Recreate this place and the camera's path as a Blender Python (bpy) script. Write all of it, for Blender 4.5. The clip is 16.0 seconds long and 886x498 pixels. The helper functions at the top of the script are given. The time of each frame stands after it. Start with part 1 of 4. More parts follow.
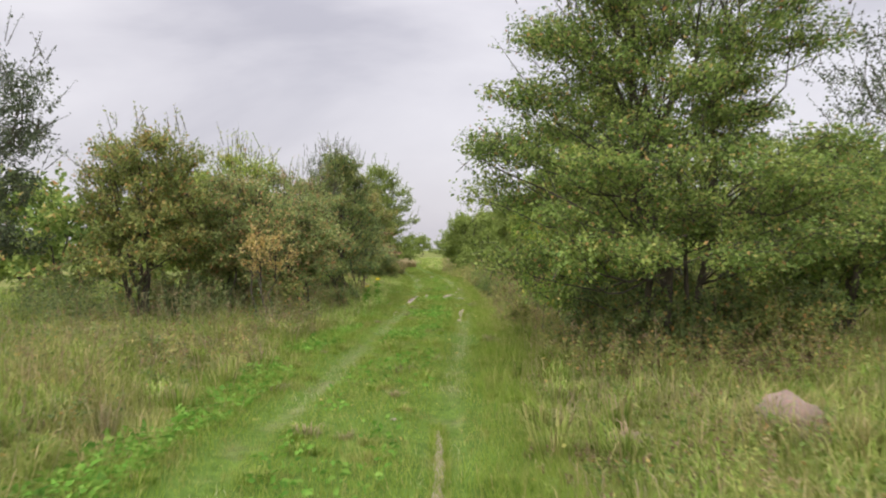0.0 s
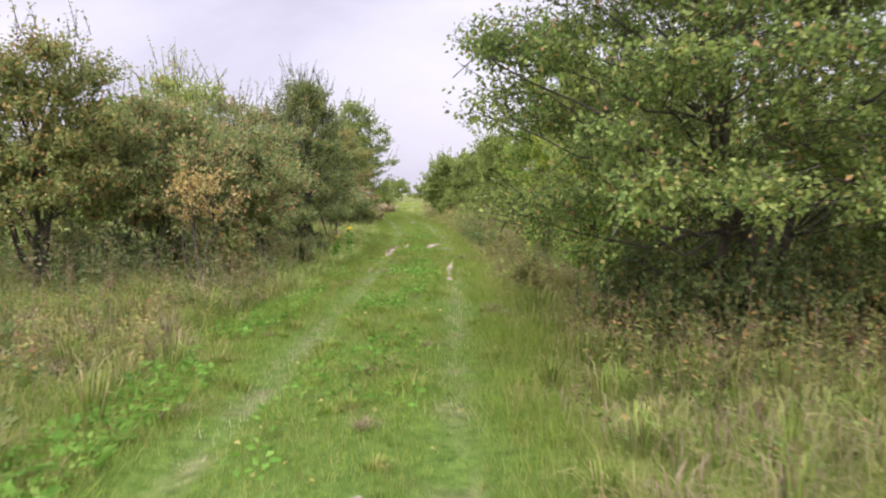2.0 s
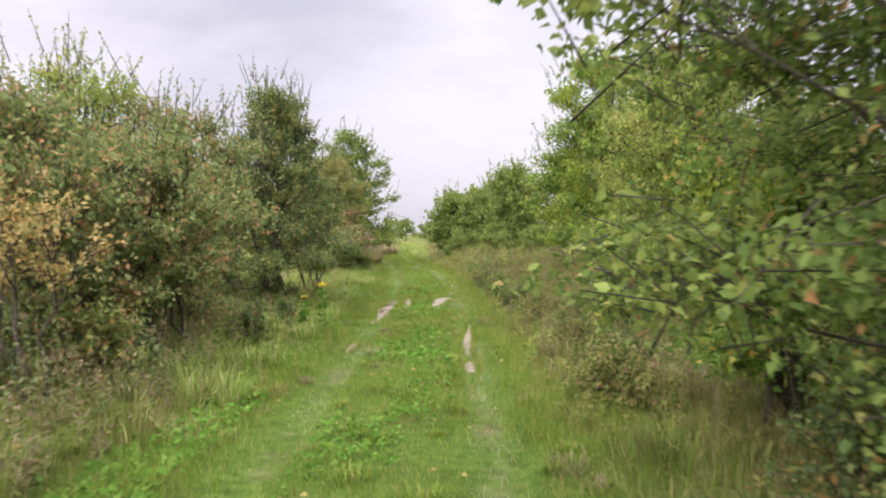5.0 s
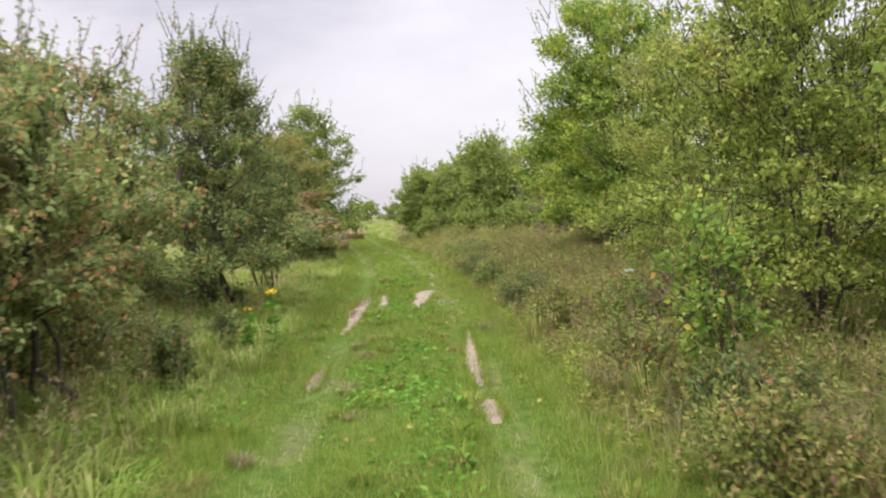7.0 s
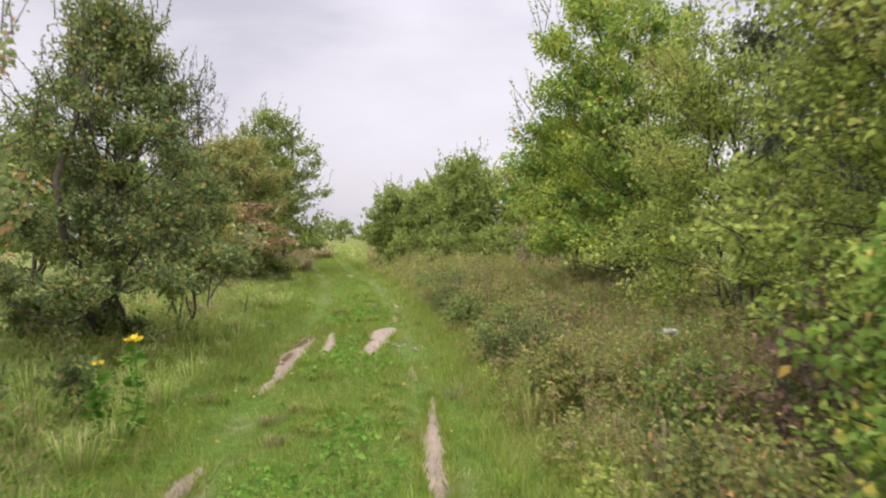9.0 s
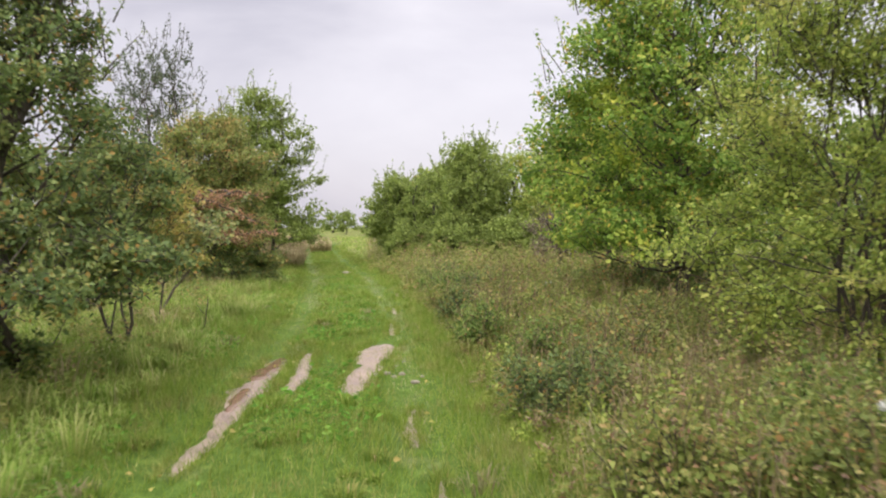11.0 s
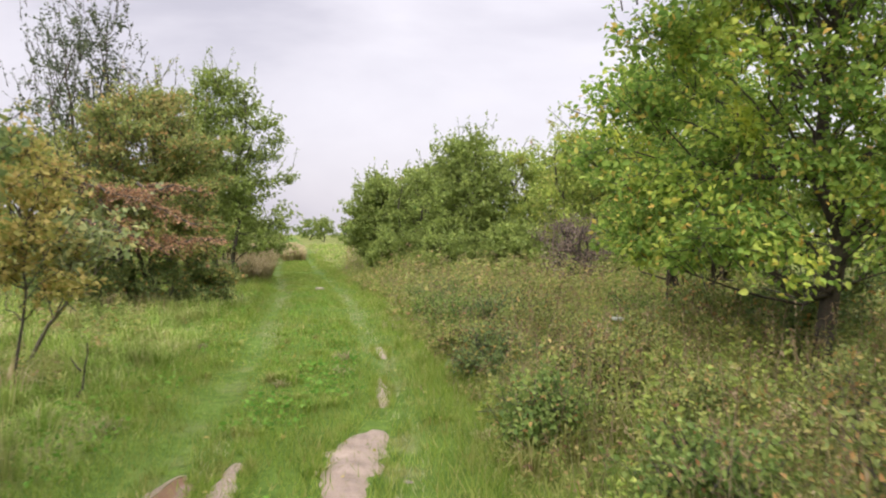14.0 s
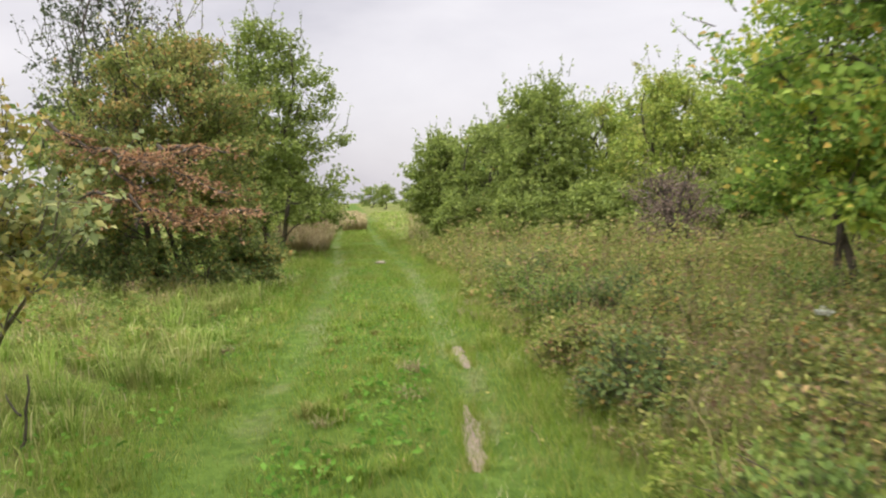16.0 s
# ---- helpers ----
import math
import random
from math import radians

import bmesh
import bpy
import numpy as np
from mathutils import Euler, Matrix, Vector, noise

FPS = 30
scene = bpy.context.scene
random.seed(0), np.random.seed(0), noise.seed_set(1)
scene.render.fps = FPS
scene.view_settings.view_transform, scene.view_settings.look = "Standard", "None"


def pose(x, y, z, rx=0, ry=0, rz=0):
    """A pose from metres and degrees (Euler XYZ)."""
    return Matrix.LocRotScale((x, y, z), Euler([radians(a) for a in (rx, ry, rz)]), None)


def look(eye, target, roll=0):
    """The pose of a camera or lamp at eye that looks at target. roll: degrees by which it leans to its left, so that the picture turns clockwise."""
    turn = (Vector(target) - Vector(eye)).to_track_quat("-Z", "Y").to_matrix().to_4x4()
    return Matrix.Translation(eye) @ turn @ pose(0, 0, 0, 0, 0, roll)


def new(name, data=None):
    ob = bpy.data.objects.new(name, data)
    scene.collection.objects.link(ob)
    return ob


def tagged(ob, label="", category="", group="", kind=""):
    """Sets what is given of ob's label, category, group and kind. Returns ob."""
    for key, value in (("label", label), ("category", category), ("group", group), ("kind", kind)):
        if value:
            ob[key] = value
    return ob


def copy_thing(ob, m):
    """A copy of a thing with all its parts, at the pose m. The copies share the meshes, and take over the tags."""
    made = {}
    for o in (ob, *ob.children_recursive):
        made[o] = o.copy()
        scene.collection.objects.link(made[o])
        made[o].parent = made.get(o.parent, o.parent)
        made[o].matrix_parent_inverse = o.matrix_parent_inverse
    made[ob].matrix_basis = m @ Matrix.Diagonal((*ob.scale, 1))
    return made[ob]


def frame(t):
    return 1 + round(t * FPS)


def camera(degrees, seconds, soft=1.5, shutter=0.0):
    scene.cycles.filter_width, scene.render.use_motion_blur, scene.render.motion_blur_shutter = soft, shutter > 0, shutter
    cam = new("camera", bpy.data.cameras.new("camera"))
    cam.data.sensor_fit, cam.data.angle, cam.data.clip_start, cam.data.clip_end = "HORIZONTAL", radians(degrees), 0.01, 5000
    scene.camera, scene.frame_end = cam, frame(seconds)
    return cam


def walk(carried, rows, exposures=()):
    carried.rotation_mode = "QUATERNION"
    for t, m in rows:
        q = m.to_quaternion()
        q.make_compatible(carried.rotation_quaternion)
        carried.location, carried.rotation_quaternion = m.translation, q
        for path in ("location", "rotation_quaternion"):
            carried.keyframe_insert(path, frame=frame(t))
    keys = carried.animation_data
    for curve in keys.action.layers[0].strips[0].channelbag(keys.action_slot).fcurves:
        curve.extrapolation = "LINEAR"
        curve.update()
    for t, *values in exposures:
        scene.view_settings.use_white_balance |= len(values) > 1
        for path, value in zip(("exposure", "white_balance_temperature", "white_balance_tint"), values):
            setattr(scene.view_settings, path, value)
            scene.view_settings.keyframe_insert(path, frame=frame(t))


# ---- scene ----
cam = camera(59.9, 16.0, 2.05, 0.6)
METRES, EYE, TILT, LEAN, TURN = 23.5, 1.55, 0.0, 0.0, 0.0
ROWS = [
    (0.0, 0.0, 0.0, 0.0, 0.0, 0.0, -0.0),
    (0.5, -0.0021, 0.0357, 0.0016, 0.02, -0.28, -0.26),
    (1.0, -0.0034, 0.0688, -0.0004, -1.54, -2.59, -0.29),
    (1.5, -0.0047, 0.1032, -0.0015, -1.78, -4.18, -0.34),
    (2.0, -0.0049, 0.1365, -0.0014, -1.55, -4.15, 0.19),
    (2.5, -0.0023, 0.1726, -0.0002, -0.93, -3.47, 0.85),
    (3.0, -0.004, 0.2076, -0.0004, -0.6, -2.56, 1.29),
    (3.5, -0.0044, 0.2433, 0.0009, -0.91, -1.35, 1.28),
    (4.0, -0.0063, 0.2777, -0.0004, -2.09, -1.49, 0.92),
    (4.5, -0.0036, 0.3137, -0.0009, -1.24, -1.04, 0.52),
    (7.0, -0.0134, 0.4753, 0.0, -3.85, -2.79, 3.24),
    (7.5, -0.0058, 0.5027, -0.0004, -10.44, -1.75, 2.23),
    (8.0, -0.0046, 0.5309, 0.0, -7.85, 0.47, -0.68),
    (8.5, 0.0012, 0.5607, -0.0011, -7.16, -0.23, -0.02),
    (9.0, -0.0001, 0.593, -0.0012, -5.62, -1.1, 0.26),
    (11.5, 0.0092, 0.7391, -0.0015, -5.36, -2.11, 0.24),
    (12.0, 0.009, 0.7686, -0.0005, -6.34, -3.44, 1.03),
    (12.5, 0.0108, 0.7969, -0.0026, -6.58, -3.93, 1.36),
    (13.0, 0.0089, 0.8277, -0.0027, -6.75, -3.37, 1.89),
    (13.5, 0.0095, 0.8576, -0.0032, -7.06, -2.11, 1.76),
    (14.0, 0.008, 0.8845, -0.002, -6.93, -1.14, -0.06),
    (14.5, 0.0091, 0.9116, -0.0032, -7.56, -2.56, -0.66),
    (15.0, 0.0091, 0.9399, -0.002, -6.73, -2.53, -0.3),
    (15.5, 0.008, 0.9675, -0.0038, -4.48, -3.16, 0.39),
    (16.0, 0.0067, 0.9957, -0.0032, -2.38, -3.7, 1.79),
]
EXPOSURES = [(0.0, -0.10, 6500, 11), (0.5, -0.09, 6500, 11), (1.0, -0.16, 6520, 11), (1.5, 0.17, 6280, 18), (2.0, 0.16, 6150, 22), (2.5, 0.2, 6070, 26), (3.0, 0.18, 6060, 26), (3.5, 0.18, 6250, 20), (4.0, 0.02, 6400, 17), (4.5, 0.16, 6350, 17), (7.0, 0.13, 6550, 13), (7.5, 0.15, 6500, 13), (8.0, 0.06, 6500, 14), (8.5, 0.08, 6510, 16), (9.0, 0.03, 6510, 15), (11.5, 0.06, 6500, 13), (12.0, 0.15, 6350, 19), (12.5, 0.18, 6230, 22), (13.0, 0.14, 6200, 25), (13.5, 0.14, 6290, 21), (14.5, 0.06, 6600, 10), (15.0, 0.11, 6570, 11), (15.5, 0.0, 6650, 8), (16.0, 0.04, 6640, 10)]
walk(cam, [(t, pose(0, 0, EYE, TILT, LEAN, TURN) @ pose(METRES * x, METRES * y, METRES * z, 90 + pitch, roll, yaw)) for t, x, y, z, yaw, pitch, roll in ROWS], EXPOSURES)

# ---- world and light: bright overcast afternoon ----
world = bpy.data.worlds.new("overcast_sky")
scene.world = world
world.use_nodes = True
wn, wl = world.node_tree.nodes, world.node_tree.links
wn.clear()
SUN_ELEV, SUN_ROT = 32.0, 205.0
w_out = wn.new("ShaderNodeOutputWorld")
w_sky = wn.new("ShaderNodeTexSky")
w_sky.sky_type, w_sky.sun_disc = "NISHITA", False
w_sky.sun_elevation, w_sky.sun_rotation = radians(SUN_ELEV), radians(SUN_ROT)
w_sky.dust_density = 4.0
w_bg1 = wn.new("ShaderNodeBackground")
w_bg1.inputs[1].default_value = 0.02
wl.new(w_sky.outputs[0], w_bg1.inputs[0])
w_co = wn.new("ShaderNodeTexCoord")
w_sep = wn.new("ShaderNodeSeparateXYZ")
wl.new(w_co.outputs["Generated"], w_sep.inputs[0])
w_map = wn.new("ShaderNodeMapping")
w_map.inputs["Location"].default_value = (1.7, 0.4, 0.2)
w_map.inputs["Scale"].default_value = (1.0, 1.0, 2.7)
wl.new(w_co.outputs["Generated"], w_map.inputs[0])
w_n1 = wn.new("ShaderNodeTexNoise")
w_n1.inputs["Scale"].default_value = 1.9
w_n1.inputs["Detail"].default_value = 6.0
w_n1.inputs["Roughness"].default_value = 0.5
w_n1.inputs["Distortion"].default_value = 0.35
wl.new(w_map.outputs[0], w_n1.inputs["Vector"])
w_ramp = wn.new("ShaderNodeValToRGB")
w_ramp.color_ramp.elements[0].position, w_ramp.color_ramp.elements[0].color = 0.35, (0.565, 0.548, 0.61, 1)
w_ramp.color_ramp.elements[1].position, w_ramp.color_ramp.elements[1].color = 0.65, (0.855, 0.83, 0.87, 1)
w_mid = w_ramp.color_ramp.elements.new(0.48)
w_mid.color = (0.72, 0.697, 0.748, 1)
wl.new(w_n1.outputs[0], w_ramp.inputs[0])
w_bg2 = wn.new("ShaderNodeBackground")
# an overcast sky is up to three times as bright overhead as near the horizon
w_zen = wn.new("ShaderNodeMapRange")
w_zen.interpolation_type = "SMOOTHSTEP"
w_zen.inputs[1].default_value, w_zen.inputs[2].default_value, w_zen.inputs[3].default_value, w_zen.inputs[4].default_value = 0.26, 0.95, 1.0, 4.3
wl.new(w_sep.outputs[2], w_zen.inputs[0])
wl.new(w_zen.outputs[0], w_bg2.inputs[1])
wl.new(w_ramp.outputs[0], w_bg2.inputs[0])
w_sum = wn.new("ShaderNodeAddShader")
wl.new(w_bg1.outputs[0], w_sum.inputs[0])
wl.new(w_bg2.outputs[0], w_sum.inputs[1])
wl.new(w_sum.outputs[0], w_out.inputs[0])

sun = new("sun", bpy.data.lights.new("sun", "SUN"))
sun.data.energy, sun.data.angle, sun.data.color = 1.5, radians(40), (1.0, 0.97, 0.92)
sun_way = Vector((math.sin(radians(SUN_ROT)) * math.cos(radians(SUN_ELEV)), math.cos(radians(SUN_ROT)) * math.cos(radians(SUN_ELEV)), math.sin(radians(SUN_ELEV))))
sun.matrix_world = look(tuple(sun_way * 60), (0, 0, 0))


# ---- materials ----
def mat_base(name):
    m = bpy.data.materials.new(name)
    m.use_nodes = True
    nt = m.node_tree
    return m, nt.nodes, nt.links, nt.nodes["Principled BSDF"], nt.nodes["Material Output"]


def ramp_node(n, stops):
    r = n.new("ShaderNodeValToRGB")
    e = r.color_ramp.elements
    while len(e) < len(stops):
        e.new(0.5)
    for el, (p, c) in zip(e, stops):
        el.position, el.color = p, (*c, 1)
    return r


def noise_node(n, l, vec, scale, detail=4.0, rough=0.55):
    t = n.new("ShaderNodeTexNoise")
    t.inputs["Scale"].default_value, t.inputs["Detail"].default_value, t.inputs["Roughness"].default_value = scale, detail, rough
    l.new(vec, t.inputs["Vector"])
    return t


def mix_rgb(n, l, fac, a, b, blend="MIX"):
    m = n.new("ShaderNodeMix")
    m.data_type, m.blend_type = "RGBA", blend
    for sock, v in ((m.inputs[0], fac), (m.inputs[6], a), (m.inputs[7], b)):
        if isinstance(v, (int, float)):
            sock.default_value = v
        elif isinstance(v, tuple):
            sock.default_value = (*v, 1)
        else:
            l.new(v, sock)
    return m.outputs[2]


def leaf_material(name, stops, clump=(0.8, 1.25), clump_scale=1.3, glow=0.36, rough=0.6, gloss=0.14, other=None, other_scale=1.0, other_cut=(0.45, 0.6)):
    """Leaves: a colour for each leaf, lighter and darker clumps, some light passing through."""
    m, n, l, bsdf, out = mat_base(name)
    geo, co = n.new("ShaderNodeNewGeometry"), n.new("ShaderNodeTexCoord")
    ramp = ramp_node(n, stops)
    l.new(geo.outputs["Random Per Island"], ramp.inputs[0])
    nz = noise_node(n, l, co.outputs["Object"], clump_scale, 3.0)
    bright = n.new("ShaderNodeMapRange")
    bright.inputs[1].default_value, bright.inputs[2].default_value = 0.3, 0.7
    bright.inputs[3].default_value, bright.inputs[4].default_value = clump
    l.new(nz.outputs[0], bright.inputs[0])
    gain = n.new("ShaderNodeVectorMath")
    gain.operation = "SCALE"
    if other:
        ramp2 = ramp_node(n, other)
        l.new(geo.outputs["Random Per Island"], ramp2.inputs[0])
        nz2 = noise_node(n, l, co.outputs["Object"], other_scale, 3.0, 0.6)
        cut = n.new("ShaderNodeMapRange")
        cut.inputs[1].default_value, cut.inputs[2].default_value = other_cut
        l.new(nz2.outputs[0], cut.inputs[0])
        l.new(mix_rgb(n, l, cut.outputs[0], ramp.outputs[0], ramp2.outputs[0]), gain.inputs[0])
    else:
        l.new(ramp.outputs[0], gain.inputs[0])
    l.new(bright.outputs[0], gain.inputs["Scale"])
    l.new(gain.outputs[0], bsdf.inputs["Base Color"])
    bsdf.inputs["Roughness"].default_value = rough
    bsdf.inputs["Specular IOR Level"].default_value = gloss
    tr, mx = n.new("ShaderNodeBsdfTranslucent"), n.new("ShaderNodeMixShader")
    l.new(gain.outputs[0], tr.inputs[0])
    mx.inputs[0].default_value = glow
    l.new(bsdf.outputs[0], mx.inputs[1])
    l.new(tr.outputs[0], mx.inputs[2])
    l.new(mx.outputs[0], out.inputs[0])
    return m


def rough_material(name, stops, scale, bump=0.4, rough=0.9, fine=8.0):
    m, n, l, bsdf, out = mat_base(name)
    co = n.new("ShaderNodeTexCoord")
    a = noise_node(n, l, co.outputs["Object"], scale, 6.0, 0.65)
    b = noise_node(n, l, co.outputs["Object"], scale * fine, 4.0)
    r = ramp_node(n, stops)
    l.new(a.outputs[0], r.inputs[0])
    c = mix_rgb(n, l, 0.35, r.outputs[0], b.outputs["Color"], "OVERLAY")
    l.new(c, bsdf.inputs["Base Color"])
    bsdf.inputs["Roughness"].default_value = rough
    bp = n.new("ShaderNodeBump")
    bp.inputs["Strength"].default_value, bp.inputs["Distance"].default_value = bump, 0.02
    l.new(b.outputs[0], bp.inputs["Height"])
    l.new(bp.outputs[0], bsdf.inputs["Normal"])
    return m


BARK = rough_material("grey_brown_bark", [(0.3, (0.035, 0.028, 0.020)), (0.7, (0.12, 0.10, 0.075))], 6.0, 0.8)
BARK_PALE = rough_material("pale_bark", [(0.3, (0.14, 0.12, 0.095)), (0.7, (0.30, 0.26, 0.21))], 7.0, 0.6)
STONE = rough_material("pale_stone", [(0.3, (0.19, 0.165, 0.12)), (0.7, (0.38, 0.33, 0.25))], 9.0, 0.5)
BOULDER = rough_material("pinkish_boulder", [(0.3, (0.18, 0.128, 0.095)), (0.7, (0.31, 0.228, 0.172))], 5.0, 0.6)
GREEN = leaf_material("green_leaves", [(0.0, (0.105, 0.174, 0.045)), (0.5, (0.195, 0.284, 0.069)), (0.9, (0.330, 0.415, 0.113)), (0.99, (0.498, 0.264, 0.120))], other=[(0.0, (0.195, 0.248, 0.060)), (1.0, (0.407, 0.470, 0.120))], other_scale=1.6, other_cut=(0.5, 0.68))
OLIVE = leaf_material("dull_olive_leaves", [(0.0, (0.157, 0.206, 0.063)), (0.5, (0.257, 0.314, 0.091)), (0.85, (0.369, 0.395, 0.118)), (0.95, (0.499, 0.286, 0.111))], other=[(0.0, (0.221, 0.233, 0.079)), (1.0, (0.499, 0.342, 0.134))], other_scale=1.4, other_cut=(0.52, 0.72))
DARK = leaf_material("dark_green_leaves", [(0.0, (0.113, 0.167, 0.062)), (0.6, (0.198, 0.277, 0.093)), (0.92, (0.309, 0.352, 0.108)), (0.97, (0.482, 0.284, 0.093))], other=[(0.0, (0.206, 0.268, 0.077)), (1.0, (0.378, 0.368, 0.123))], other_scale=1.5, other_cut=(0.5, 0.7))
RUSTY = leaf_material("rust_tinged_leaves", [(0.0, (0.175, 0.243, 0.085)), (0.5, (0.274, 0.348, 0.119)), (0.85, (0.391, 0.402, 0.154)), (0.95, (0.548, 0.292, 0.146))], other=[(0.0, (0.269, 0.240, 0.111)), (1.0, (0.531, 0.303, 0.164))], other_scale=1.7, other_cut=(0.55, 0.7))
LIME = leaf_material("yellow_green_leaves", [(0.0, (0.127, 0.237, 0.044)), (0.5, (0.237, 0.380, 0.072)), (0.9, (0.413, 0.517, 0.110)), (0.994, (0.704, 0.462, 0.116))], glow=0.42, other=[(0.0, (0.297, 0.396, 0.061)), (1.0, (0.616, 0.621, 0.105))], other_scale=1.2, other_cut=(0.5, 0.7))
YELLOW = leaf_material("yellow_autumn_leaves", [(0.0, (0.239, 0.260, 0.060)), (0.5, (0.430, 0.385, 0.110)), (0.9, (0.540, 0.430, 0.150)), (1.0, (0.440, 0.270, 0.090))], glow=0.45, other=[(0.0, (0.18, 0.22, 0.09)), (1.0, (0.33, 0.36, 0.14))], other_scale=1.8, other_cut=(0.57, 0.7))
ORANGE = leaf_material("orange_autumn_leaves", [(0.0, (0.22, 0.24, 0.07)), (0.25, (0.50, 0.42, 0.15)), (0.7, (0.64, 0.50, 0.22)), (1.0, (0.60, 0.38, 0.14))], glow=0.45)
SAGE = leaf_material("grey_green_weed_leaves", [(0.0, (0.12, 0.165, 0.065)), (0.6, (0.19, 0.25, 0.10)), (0.9, (0.29, 0.34, 0.13)), (1.0, (0.30, 0.24, 0.13))], (0.75, 1.25), 2.0)
RUST = leaf_material("dead_rust_leaves", [(0.0, (0.270, 0.155, 0.085)), (0.6, (0.420, 0.240, 0.130)), (1.0, (0.510, 0.345, 0.195))])
# crowns against the bright sky: their backlit darkness is put into the leaf colour
SHADE = leaf_material("backlit_grey_green_leaves", [(0.0, (0.060, 0.080, 0.045)), (0.6, (0.110, 0.140, 0.075)), (1.0, (0.180, 0.205, 0.110))], glow=0.2)
WITHERED = leaf_material("withered_brown_leaves", [(0.0, (0.120, 0.078, 0.050)), (0.6, (0.215, 0.142, 0.092)), (1.0, (0.330, 0.240, 0.150))])
DEAD = leaf_material("withered_grey_brown_leaves", [(0.0, (0.150, 0.110, 0.085)), (0.6, (0.250, 0.190, 0.150)), (1.0, (0.340, 0.275, 0.215))])
PALE_TURF = leaf_material("pale_worn_grass", [(0.0, (0.285, 0.325, 0.145)), (0.6, (0.420, 0.430, 0.220)), (1.0, (0.520, 0.480, 0.300))], (0.85, 1.15), 2.0, 0.35, gloss=0.08, rough=0.75)
PALE = leaf_material("pale_grey_green_leaves", [(0.0, (0.21, 0.27, 0.11)), (0.6, (0.34, 0.40, 0.17)), (1.0, (0.52, 0.49, 0.19))])
FAR = leaf_material("distant_leaves", [(0.0, (0.164, 0.220, 0.060)), (0.6, (0.250, 0.324, 0.078)), (1.0, (0.366, 0.430, 0.114))])
WILLOW = leaf_material("willow_green_leaves", [(0.0, (0.204, 0.283, 0.064)), (0.6, (0.343, 0.435, 0.091)), (1.0, (0.528, 0.574, 0.141))], glow=0.4, other=[(0.0, (0.281, 0.275, 0.084)), (1.0, (0.501, 0.435, 0.145))], other_scale=1.2, other_cut=(0.53, 0.72))
TURF = leaf_material("short_green_grass", [(0.0, (0.126, 0.202, 0.029)), (0.6, (0.210, 0.304, 0.043)), (0.9, (0.315, 0.369, 0.081)), (1.0, (0.441, 0.350, 0.160))], (0.8, 1.2), 2.5, 0.35, other=[(0.0, (0.210, 0.230, 0.059)), (1.0, (0.420, 0.341, 0.149))], other_scale=2.2, other_cut=(0.5, 0.74), gloss=0.08, rough=0.75)
LUSH = leaf_material("lush_green_clover", [(0.0, (0.097, 0.219, 0.035)), (0.6, (0.165, 0.343, 0.048)), (1.0, (0.253, 0.410, 0.081))], (0.8, 1.2), 0.9, 0.35, gloss=0.08, rough=0.75)
FRESH = leaf_material("fresh_meadow_grass", [(0.0, (0.163, 0.275, 0.046)), (0.5, (0.280, 0.399, 0.076)), (0.85, (0.409, 0.469, 0.136)), (1.0, (0.538, 0.479, 0.274))], (0.7, 1.3), 3.0, 0.4, other=[(0.0, (0.258, 0.331, 0.076)), (1.0, (0.491, 0.479, 0.182))], other_scale=1.2, other_cut=(0.48, 0.66), gloss=0.08, rough=0.75)
MEADOW = leaf_material("meadow_grass", [(0.0, (0.123, 0.195, 0.030)), (0.5, (0.214, 0.292, 0.052)), (0.8, (0.316, 0.341, 0.095)), (1.0, (0.449, 0.370, 0.180))], (0.7, 1.3), 3.5, 0.38, other=[(0.0, (0.205, 0.214, 0.056)), (0.6, (0.367, 0.311, 0.133)), (1.0, (0.490, 0.370, 0.198))], other_scale=1.1, other_cut=(0.46, 0.66), gloss=0.08, rough=0.75)
STRAW = leaf_material("dry_straw_grass", [(0.0, (0.185, 0.204, 0.070)), (0.4, (0.303, 0.270, 0.138)), (0.8, (0.421, 0.335, 0.218)), (1.0, (0.320, 0.212, 0.148))], (0.75, 1.25), 3.5, 0.38, other=[(0.0, (0.185, 0.229, 0.059)), (1.0, (0.303, 0.286, 0.128))], other_scale=1.4, other_cut=(0.46, 0.66), gloss=0.08, rough=0.75)
WEED = leaf_material("weed_leaves", [(0.0, (0.166, 0.223, 0.054)), (0.45, (0.277, 0.334, 0.084)), (0.8, (0.416, 0.410, 0.129)), (0.92, (0.527, 0.396, 0.166)), (1.0, (0.361, 0.199, 0.129))], (0.75, 1.25), 2.5, other=[(0.0, (0.262, 0.223, 0.099)), (0.6, (0.416, 0.321, 0.150)), (1.0, (0.458, 0.259, 0.180))], other_scale=1.3, other_cut=(0.58, 0.78))
HAY = leaf_material("pale_hay_grass", [(0.0, (0.33, 0.29, 0.13)), (0.5, (0.45, 0.38, 0.20)), (1.0, (0.52, 0.43, 0.26))], (0.8, 1.2), 1.5, 0.4, gloss=0.08, rough=0.75)
SEED = leaf_material("brown_seed_heads", [(0.0, (0.20, 0.13, 0.08)), (0.6, (0.31, 0.22, 0.13)), (1.0, (0.44, 0.35, 0.21))], (0.8, 1.2), 0.8, gloss=0.08, rough=0.75)
PETAL = leaf_material("yellow_petals", [(0.0, (0.78, 0.56, 0.02)), (1.0, (0.85, 0.68, 0.05))], (0.95, 1.05))
UMBEL = leaf_material("white_blossoms", [(0.0, (0.50, 0.52, 0.45)), (1.0, (0.70, 0.70, 0.64))], (0.95, 1.05))


